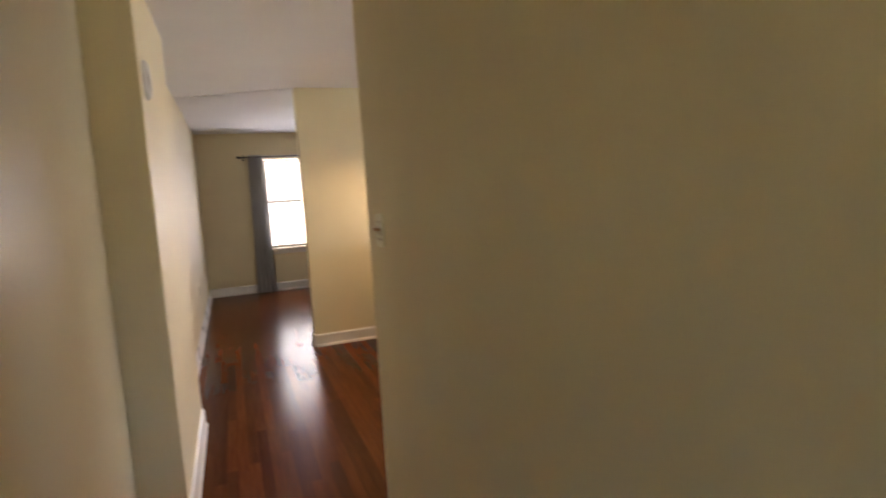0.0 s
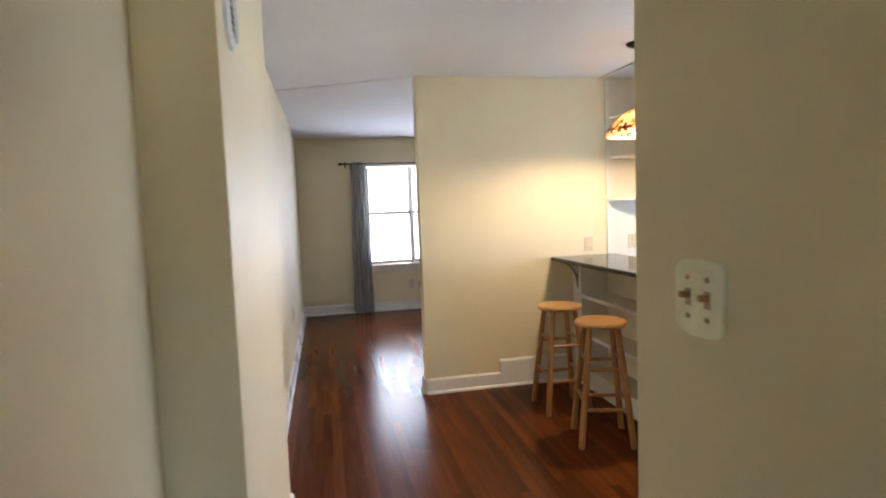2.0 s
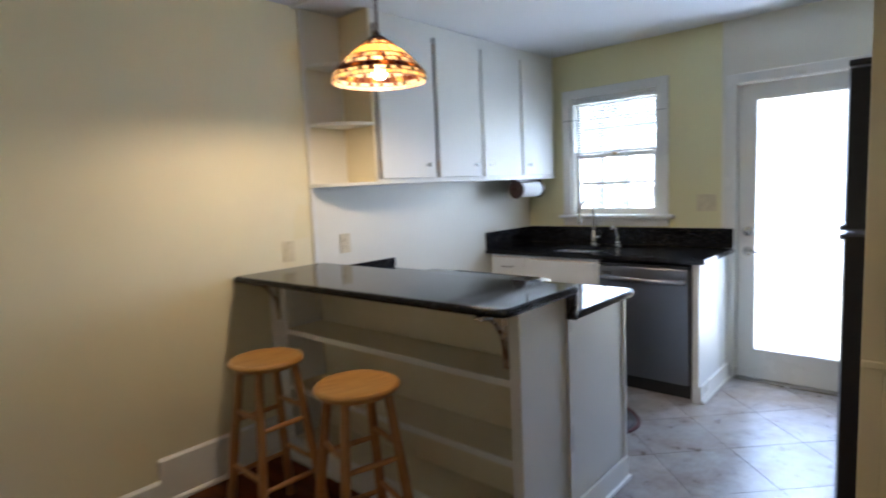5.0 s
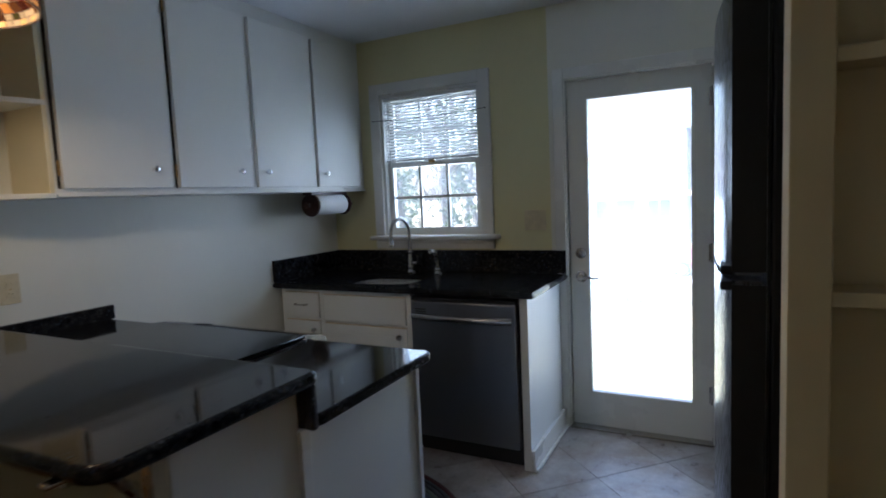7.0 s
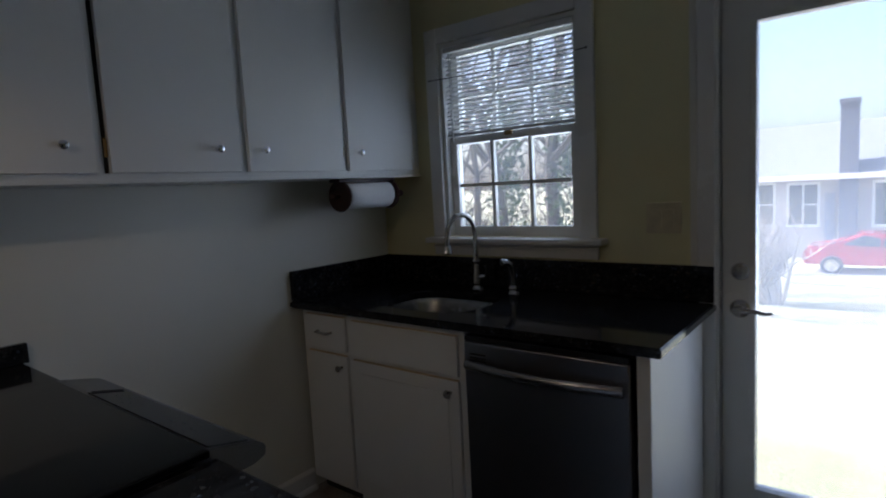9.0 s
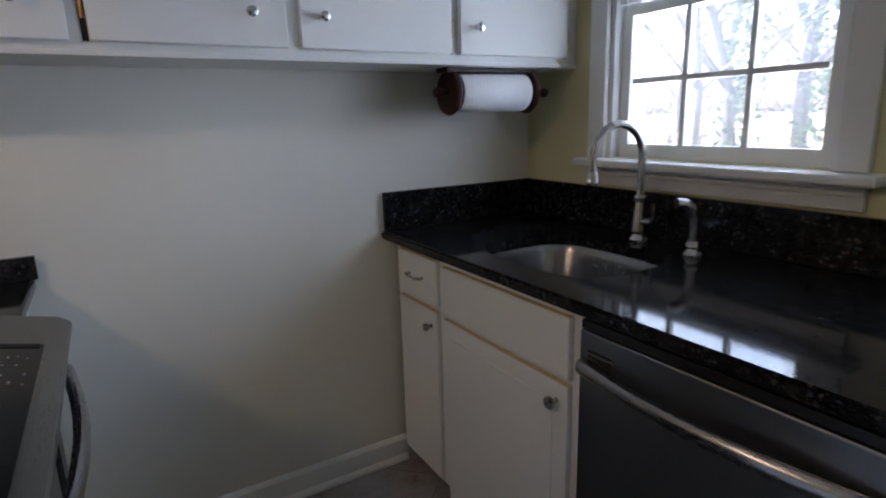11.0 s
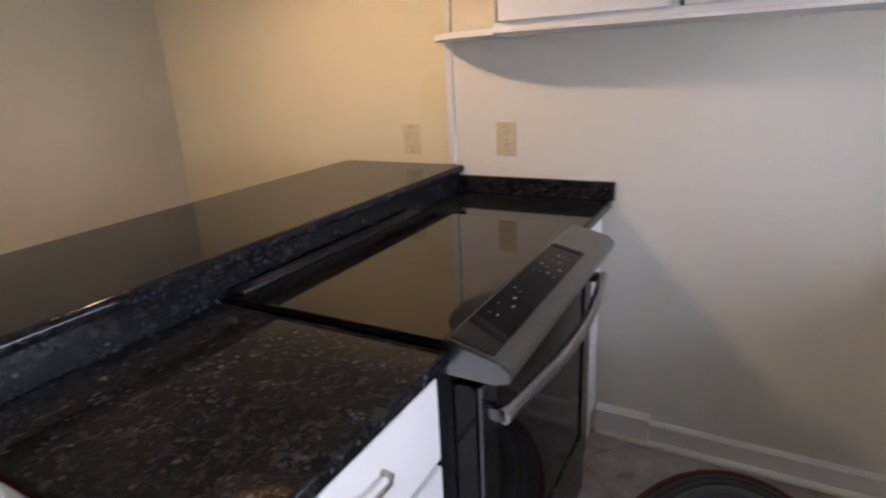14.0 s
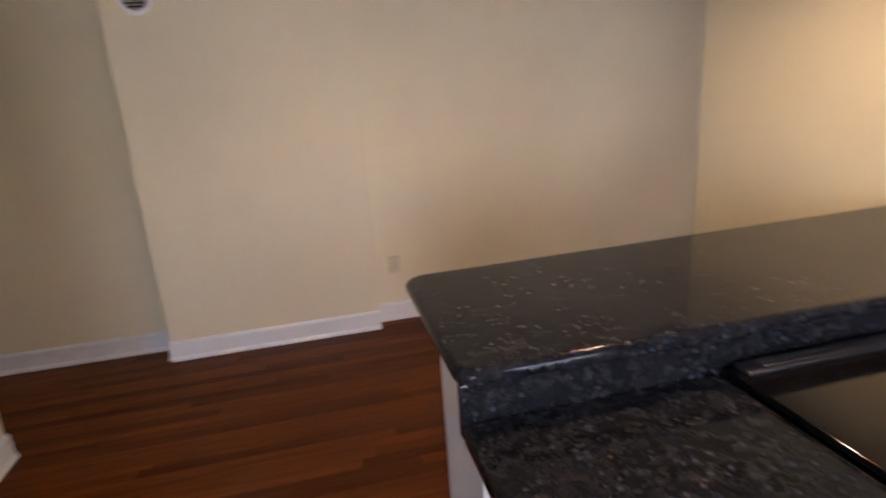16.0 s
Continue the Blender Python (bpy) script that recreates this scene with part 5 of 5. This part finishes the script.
# ---------------------------------------------------------------- stools
def stool(x, y, turn, label):
    t = thing("bar_stool", (0, 0, 0), label, "stool", "bar stools at the breakfast bar")
    H = 0.738
    seat = part("seat", lathe(bmesh.new(), [(0.02, H - 0.034), (0.125, H - 0.034), (0.146, H - 0.030), (0.155, H - 0.018), (0.155, H - 0.010), (0.148, H - 0.002), (0.134, H), (0.10, H - 0.003), (0.03, H - 0.005)], seg=40), M["seat_wood"], t)
    top, bot = 0.095, 0.152
    feet = []
    for k in range(4):
        a = math.pi / 4 + k * math.pi / 2
        p0 = Vector((bot * math.sqrt(2) * math.cos(a), bot * math.sqrt(2) * math.sin(a), 0.0))
        p1 = Vector((top * math.sqrt(2) * 0.85 * math.cos(a), top * math.sqrt(2) * 0.85 * math.sin(a), H - 0.03))
        feet.append((p0, p1))
        part("leg", sweep(bmesh.new(), [p0, p0.lerp(p1, 0.02), p0.lerp(p1, 0.3), p0.lerp(p1, 0.7), p1], [0.017, 0.0185, 0.0195, 0.0185, 0.016], 14), M["stool_wood"], t)
    for k in range(4):
        for base in (0.225, 0.465):
            z = base + (0.045 if k % 2 else 0.0)
            a = feet[k][0].lerp(feet[k][1], z / (H - 0.03))
            b = feet[(k + 1) % 4][0].lerp(feet[(k + 1) % 4][1], z / (H - 0.03))
            part("rung", sweep(bmesh.new(), [a, a.lerp(b, 0.15), a.lerp(b, 0.5), a.lerp(b, 0.85), b], [0.009, 0.0105, 0.012, 0.0105, 0.009], 10), M["stool_wood"], t)
    t.matrix_basis = pose(x, y, 0, 0, 0, turn)
    return t


s1 = stool(2.375, 5.51, -16, "golden oak round bar stool at the breakfast bar")
copy_thing(s1, pose(2.36, 6.085, 0, 0, 0, -2))

# ---------------------------------------------------------------- rug
rug = thing("oval_rug", (4.12, 5.89, 0), "oval braided rug in grey, green and dark red", "rug")
RC = [fabric("rug_red", (0.10, 0.02, 0.02), 120), fabric("rug_charcoal", (0.05, 0.05, 0.055), 120), fabric("rug_sage", (0.16, 0.18, 0.14), 120), fabric("rug_blue", (0.09, 0.11, 0.14), 120), fabric("rug_cream", (0.28, 0.25, 0.20), 120)]
ORDER = [0, 1, 1, 2, 3, 1, 4, 3, 2, 1, 0, 3, 1, 2]
for i, k in enumerate(ORDER):
    a, b = 0.37 - i * 0.026, 0.68 - i * 0.026
    bm = bmesh.new()
    pts = []
    for j in range(73):
        th = 2 * math.pi * j / 72
        pts.append((4.12 + a * math.cos(th), 5.89 + b * math.sin(th), 0.0105 + 0.0012 * math.sin(th * 40)))
    sweep(bm, pts, 0.0125, 6)
    for v in bm.verts:
        v.co.z = 0.011 + (v.co.z - 0.011) * 0.75
    part("braid", bm, RC[k], rug)

# ---------------------------------------------------------------- outdoors
def ground_z(x, y):
    return -0.45 - 1.85 * min(1, max(0, (x - 6.0) / 17)) + 0.05 * math.sin(x * 0.7 + y * 0.4)


def lawn_mat():
    m, n, l, b = nodes("lawn")
    v = coords(n, l)
    f = noise_tex(n, l, v, 1.2, 6, 0.7)
    g = noise_tex(n, l, v, 40, 4)
    col = ramp(n, l, f, [(0.35, (0.42, 0.38, 0.25)), (0.5, (0.34, 0.34, 0.20)), (0.68, (0.16, 0.22, 0.08))])
    l.new(mix(n, l, 0.5, col, ramp(n, l, g, [(0.3, (0.24, 0.23, 0.13)), (0.7, (0.46, 0.42, 0.30))])), b.inputs["Base Color"])
    b.inputs["Roughness"].default_value = 0.9
    bump(n, l, b, g, 0.6, 0.03)
    return m


bm = bmesh.new()
xs = [-400, -60, -10, 0.0, 3, 5.5] + [6 + i for i in range(26)] + [40, 60, 100, 200, 500]
ys = [-500, -200, -60, -30] + [-20 + 2 * i for i in range(31)] + [60, 100, 250, 500]
vv = [[bm.verts.new((x, y, ground_z(x, y))) for y in ys] for x in xs]
for i in range(len(xs) - 1):
    for j in range(len(ys) - 1):
        bm.faces.new((vv[i][j], vv[i + 1][j], vv[i + 1][j + 1], vv[i][j + 1]))
solid("ground", bm, lawn_mat(), "patchy pale lawn sloping down to the neighbour's drive", "lawn")
bm = bmesh.new()
ya, yb = -30, 30
vv = [[bm.verts.new((x, y, ground_z(x, y) + 0.03)) for y in range(ya, yb + 1, 3)] for x in (24.2, 25.2, 26.2, 27.2, 28.2)]
for i in range(4):
    for j in range(len(vv[0]) - 1):
        bm.faces.new((vv[i][j], vv[i + 1][j], vv[i + 1][j + 1], vv[i][j + 1]))
solid("road", bm, plain("concrete_drive", (0.36, 0.35, 0.33), 0.9, 0, 0.15, 3, 0.2), "pale concrete driveway in front of the neighbour's house", "driveway")

# neighbour's house
NH = 31.0
nb = thing("house", (NH, 4, -2.35), "single-storey grey brick house with a low roof and chimney", "house")
m, n_, l_, b_ = nodes("grey_brick")
v = coords(n_, l_, (1, 1, 1))
bt = n_.new("ShaderNodeTexBrick")
bt.inputs["Color1"].default_value, bt.inputs["Color2"].default_value, bt.inputs["Mortar"].default_value = (0.22, 0.225, 0.26, 1), (0.28, 0.28, 0.31, 1), (0.42, 0.40, 0.40, 1)
bt.inputs["Scale"].default_value = 4
rot = n_.new("ShaderNodeMapping")
rot.inputs["Rotation"].default_value = (radians(90), 0, radians(90))
l_.new(v, rot.inputs[0])
l_.new(rot.outputs[0], bt.inputs["Vector"])
l_.new(bt.outputs[0], b_.inputs["Base Color"])
b_.inputs["Roughness"].default_value = 0.9
BRICK = m
ROOFM = plain("grey_shingle", (0.17, 0.18, 0.20), 0.9, 0, 0.2, 8, 0.4)
TRIMO = plain("outdoor_white", (0.7, 0.7, 0.7), 0.6)
DARKG = plain("dark_pane", (0.05, 0.06, 0.07), 0.1)
part("wall", boxes((NH, NH + 8, -14, 16, -2.6, 1.25)), BRICK, nb)
bm = bmesh.new()
e = [(NH - 0.6, 1.12), (NH + 4, 3.5), (NH + 8.6, 1.12), (NH + 8.6, 1.0), (NH + 4, 3.38), (NH - 0.6, 1.0)]
a_ = [bm.verts.new((x, -14.6, z)) for x, z in e]
c_ = [bm.verts.new((x, 16.6, z)) for x, z in e]
for i in range(6):
    bm.faces.new((a_[i], a_[(i + 1) % 6], c_[(i + 1) % 6], c_[i]))
bm.faces.new((a_[0], a_[1], a_[4], a_[5]))
bm.faces.new((a_[1], a_[2], a_[3], a_[4]))
bm.faces.new((c_[0], c_[5], c_[4], c_[1]))
bm.faces.new((c_[1], c_[4], c_[3], c_[2]))
rf = part("roof", bm, ROOFM, nb)
part("fascia", B(NH - 0.66, NH - 0.6, -14.6, 16.6, 0.95, 1.16), TRIMO, nb)
part("chimney", boxes((NH - 0.55, NH + 0.35, 5.2, 5.8, -2.6, 4.0), (NH - 0.6, NH + 0.4, 5.16, 5.84, 3.88, 4.06)), plain("dark_chimney_brick", (0.09, 0.10, 0.13), 0.9, 0, 0.2, 6, 0.3), rf, "tall grey chimney")
for y, w, z0, z1 in ((7.05, 1.0, -0.9, 0.75), (4.15, 1.0, -0.9, 0.72), (9.1, 1.9, -0.9, 0.8), (1.0, 1.6, -0.9, 0.75)):
    wdw = part("window", boxes((NH - 0.06, NH, y - w / 2 - 0.1, y + w / 2 + 0.1, z1, z1 + 0.12), (NH - 0.06, NH, y - w / 2 - 0.1, y + w / 2 + 0.1, z0 - 0.12, z0),
                              (NH - 0.06, NH, y - w / 2 - 0.1, y - w / 2, z0, z1), (NH - 0.06, NH, y + w / 2, y + w / 2 + 0.1, z0, z1), (NH - 0.05, NH, y - 0.03, y + 0.03, z0, z1), (NH - 0.05, NH, y - w / 2, y - 0.03, (z0 + z1) / 2 - 0.03, (z0 + z1) / 2 + 0.03)), TRIMO, nb)
    part("pane", B(NH - 0.03, NH - 0.005, y - w / 2, y + w / 2, z0, z1), DARKG, wdw)
part("door", B(NH - 0.05, NH, 5.95, 6.3, -2.4, 0.4), plain("painted_door", (0.2, 0.22, 0.28), 0.5), nb)

# parked car
car = thing("car", (27.3, 4.4, -2.3), "red four-door saloon parked on the drive", "car")
CRED = plain("red_car_paint", (0.36, 0.02, 0.04), 0.25, 0.2, 0.05, 5, 0, 0.6)
CZ = -2.28
side = [(-2.25, 0.35), (-2.3, 0.55), (-2.2, 0.78), (-1.35, 0.93), (-0.65, 1.38), (0.55, 1.42), (1.35, 1.02), (2.1, 0.95), (2.25, 0.7), (2.2, 0.35)]


def profile(pts, x0, x1, inset=0.0):
    bm = bmesh.new()
    a = [bm.verts.new((x0 + (inset if z > 1.0 else 0), 4.4 + y, CZ + z)) for y, z in pts]
    c = [bm.verts.new((x1 - (inset if z > 1.0 else 0), 4.4 + y, CZ + z)) for y, z in pts]
    for i in range(len(pts)):
        j = (i + 1) % len(pts)
        bm.faces.new((a[i], a[j], c[j], c[i]))
    bm.faces.new(a[::-1])
    bm.faces.new(c)
    bmesh.ops.bevel(bm, geom=list(bm.edges), offset=0.04, segments=2, affect="EDGES")
    return bm


part("body", profile(side, 26.4, 28.2, 0.18), CRED, car)
for pts in ([(-1.15, 1.0), (-0.62, 1.32), (-0.02, 1.34), (-0.02, 0.99)], [(0.05, 0.99), (0.05, 1.34), (0.5, 1.35), (1.1, 1.03)]):
    bm = bmesh.new()
    bm.faces.new([bm.verts.new((26.42 + (z - 0.99) * 0.42, 4.4 + y, CZ + z)) for y, z in pts])
    bmesh.ops.solidify(bm, geom=list(bm.faces), thickness=0.04)
    part("window", bm, DARKG, car)
for y in (-1.35, 1.38):
    for x in (26.42, 28.18):
        w = part("wheel", lathe(bmesh.new(), [(0.2, -0.1), (0.31, -0.1), (0.33, -0.06), (0.33, 0.06), (0.31, 0.1), (0.2, 0.1)], (x, 4.4 + y, CZ + 0.33), "X", 28), M["black"], car)
        part("rim", lathe(bmesh.new(), [(0.05, -0.11), (0.21, -0.105), (0.21, 0.105), (0.05, 0.11)], (x, 4.4 + y, CZ + 0.33), "X", 20), M["nickel"], w)
part("headlight", B(26.45, 26.9, 6.50, 6.62, CZ + 0.62, CZ + 0.74, bev=0.03), TRIMO, car)

BARK = plain("grey_bark", (0.09, 0.08, 0.075), 0.95, 0, 0.3, 12, 0.6)
IVY = plain("ivy_leaf", (0.05, 0.085, 0.03), 0.5, 0, 0.4, 6)
PALEB = plain("pale_bark", (0.44, 0.40, 0.35), 0.9, 0, 0.2, 12, 0.4)


def limb(bm, p, d, length, r, depth, rnd):
    pts, rs = [p.copy()], [r]
    q, dd = p.copy(), d.normalized()
    k = 5
    for i in range(k):
        dd = (dd + Vector((rnd.uniform(-1, 1), rnd.uniform(-1, 1), rnd.uniform(-0.4, 0.9))) * 0.16).normalized()
        q = q + dd * length / k
        pts.append(q.copy())
        rs.append(r * (1 - 0.65 * (i + 1) / k))
    sweep(bm, pts, rs, 7 if depth > 2 else (5 if depth > 1 else 3))
    if depth > 0:
        for i in range(2, k + 1):
            for s in range(2 if depth > 1 else 3):
                side = Vector((rnd.uniform(-1, 1), rnd.uniform(-1, 1), rnd.uniform(0.1, 0.9)))
                limb(bm, pts[i], dd * 0.5 + side, length * rnd.uniform(0.38, 0.6), rs[i] * 0.6, depth - 1, rnd)


def bare_tree(x, y, h, r, seed, ivy, label, mat=None):
    rnd = random.Random(seed)
    z = ground_z(x, y)
    t = thing("tree", (x, y, z), label, "tree")
    bm = bmesh.new()
    limb(bm, Vector((x, y, z - 0.1)), Vector((0, 0, 1)), h, r, 3, rnd)
    part("trunk", bm, mat or BARK, t)
    if ivy:
        bm = bmesh.new()
        for i in range(900):
            zz = z + rnd.random() ** 0.8 * h * 0.62
            a = rnd.uniform(0, 2 * math.pi)
            rr = r * rnd.uniform(0.9, 2.6)
            c = Vector((x + rr * math.cos(a), y + rr * math.sin(a), zz))
            u = Vector((rnd.uniform(-1, 1), rnd.uniform(-1, 1), rnd.uniform(-1, 1))).normalized() * rnd.uniform(0.06, 0.13)
            w = u.cross(Vector((rnd.uniform(-1, 1), rnd.uniform(-1, 1), rnd.uniform(-1, 1)))).normalized() * u.length * 0.8
            bm.faces.new([bm.verts.new(c + k) for k in (-u, w * 0.8, u, -w * 0.8)])
        part("ivy", bm, IVY, t, "dark green climbing ivy")
    return t


bare_tree(17.5, 13.3, 9.0, 0.20, 3, True, "tall bare tree wrapped in dark ivy")
bare_tree(18.5, 11.9, 10.0, 0.24, 8, True, "tall bare tree wrapped in dark ivy")
bare_tree(15.0, 12.6, 8.0, 0.11, 12, False, "slim bare grey tree")
bare_tree(21.0, 15.6, 9.5, 0.16, 21, False, "slim bare grey tree")
bare_tree(22.0, 12.3, 9.0, 0.14, 25, False, "slim bare grey tree")
bare_tree(23.0, 18.8, 10.0, 0.17, 33, False, "slim bare grey tree")
bare_tree(24.0, 14.3, 9.0, 0.15, 41, False, "slim bare grey tree")
sh = thing("shrub", (18.0, 6.6, ground_z(18, 6.6)), "pale bare many-stemmed shrub on the lawn", "shrub")
rs_ = random.Random(51)
for i in range(14):
    bm = bmesh.new()
    limb(bm, Vector((18.0 + rs_.uniform(-0.2, 0.2), 6.6 + rs_.uniform(-0.45, 0.45), ground_z(18, 6.6) - 0.05)), Vector((rs_.uniform(-0.3, 0.3), rs_.uniform(-0.45, 0.45), 1)), rs_.uniform(1.2, 2.0), 0.055, 2, rs_)
    part("stem", bm, PALEB, sh)
rnd = random.Random(77)
bm = bmesh.new()
for i in range(9000):
    x, y = rnd.uniform(26, 48), rnd.uniform(10.5, 46)
    y = max(y, 11.5 + (x - 26) * 0.42)
    z = ground_z(x, y) + rnd.random() ** 1.7 * 7.0
    u = Vector((rnd.uniform(-1, 1), rnd.uniform(-1, 1), rnd.uniform(-0.3, 2))).normalized() * rnd.uniform(0.3, 1.1)
    w = u.cross(Vector((rnd.uniform(-1, 1), rnd.uniform(-1, 1), rnd.uniform(-1, 1)))).normalized() * rnd.uniform(0.012, 0.05)
    c = Vector((x, y, z))
    bm.faces.new([bm.verts.new(c + k) for k in (-u, w, u, -w)])
solid("far_thicket", bm, plain("thicket", (0.075, 0.07, 0.06), 0.9, 0, 0.4, 1.0), "bare winter thicket behind the lawn", "woods", kind="stuff")

# ---------------------------------------------------------------- floor boards and tiles
FLOOR = bpy.data.objects["floor"]
rnd = random.Random(5)
BW = 0.0572
KX = 3.058          # boards end, tiles begin


planks = []
x = 0.24
while x < EX:
    x1 = x + BW
    y = -0.62 - rnd.uniform(0, 1.0)
    while y < LY + 0.1:
        ln = rnd.uniform(0.5, 1.9)
        a, b = max(y, -0.62), min(y + ln, LY + 0.1)
        y += ln
        if x >= KX - 0.01:
            a = max(a, NY + 0.06)
        if b - a < 0.05:
            continue
        planks.append((x, min(x1, KX if (x < KX - 0.01 and a < NY) else x1), a, b))
    x = x1
near = [p for p in planks if 0.5 < p[0] < 3.1 and p[3] > 3.2 and p[2] < 8.6]
near = near[:300]
near_set = set(near)
lens = {}


def plank_mesh(w, ln):
    key = (round(w, 4), round(ln, 3))
    if key not in lens:
        w_, l2 = key
        g = 0.00005
        bm = bmesh.new()
        lo = [bm.verts.new(v) for v in ((g, g, -0.012), (w_ - g, g, -0.012), (w_ - g, l2 - g, -0.012), (g, l2 - g, -0.012))]
        hi = [bm.verts.new((v.co.x, v.co.y, 0.0)) for v in lo]
        bm.faces.new(hi)
        for k in range(4):
            bm.faces.new((lo[k], lo[(k + 1) % 4], hi[(k + 1) % 4], hi[k]))
        lens[key] = mesh_of("floor_board", bm, M["floor_wood"], False)
    return lens[key]


for x0, x1, a, b in near:
    o = new("floor_board", plank_mesh(x1 - x0, b - a))
    o.parent, o.location = FLOOR, (x0, a, 0)
vs, fs = [], []
for x0, x1, a, b in planks:
    if (x0, x1, a, b) in near_set:
        continue
    k = len(vs)
    vs += [(x0 + 0.00005, a + 0.00005, 0), (x1 - 0.00005, a + 0.00005, 0), (x1 - 0.00005, b - 0.00005, 0), (x0 + 0.00005, b - 0.00005, 0),
           (x0 + 0.001, a + 0.001, -0.012), (x1 - 0.001, a + 0.001, -0.012), (x1 - 0.001, b - 0.001, -0.012), (x0 + 0.001, b - 0.001, -0.012)]
    fs += [(k, k + 1, k + 2, k + 3), (k, k + 4, k + 5, k + 1), (k + 1, k + 5, k + 6, k + 2), (k + 2, k + 6, k + 7, k + 3), (k + 3, k + 7, k + 4, k)]
me = bpy.data.meshes.new("floor_boards")
me.from_pydata(vs, [], fs)
me.polygons.foreach_set("use_smooth", [False] * len(me.polygons))
me.materials.append(M["floor_wood"])
o = tagged(new("floor_boards", me), "red-brown varnished strip boards", "", "", "stuff")
o.parent = FLOOR

solid("tile_bed", B(KX, EX + 0.02, 3.37, NY, -0.012, -0.0025), M["grout"], "grout bed below the kitchen tiles", "floor")
solid("floor_transition", B(KX - 0.012, KX + 0.018, 4.13, 5.012, -0.002, 0.004, bev=0.002), M["dark_wood"], "thin strip between boards and tiles", "trim")
TS = 0.405
BED = bpy.data.objects["tile_bed"]


def clip(poly, axis, v, keep_less):
    res = []
    for i in range(len(poly)):
        p, q = poly[i], poly[(i + 1) % len(poly)]
        pi, qi = (p[axis] <= v) == keep_less, (q[axis] <= v) == keep_less
        if pi:
            res.append(p)
        if pi != qi:
            f = (v - p[axis]) / (q[axis] - p[axis])
            res.append((p[0] + f * (q[0] - p[0]), p[1] + f * (q[1] - p[1])))
    return res


for i in range(-12, 13):
    for j in range(-12, 13):
        cx, cy = 4.75 + (i - j) * TS * 0.7071, 4.45 + (i + j) * TS * 0.7071
        h = (TS - 0.003) * 0.7071
        poly = [(cx + h, cy), (cx, cy + h), (cx - h, cy), (cx, cy - h)]
        for ax, v, less in ((0, KX + 0.003, False), (0, EX + 0.018, True), (1, 3.372, False), (1, NY - 0.002, True)):
            poly = clip(poly, ax, v, less) if poly else poly
        if len(poly) < 3:
            continue
        bm = slab(bmesh.new(), poly, -0.006, 0.0)
        o = new("floor_tile", mesh_of("floor_tile", bm, M["slate"], False))
        o.parent, o.location.z = BED, rnd.uniform(-0.0006, 0)
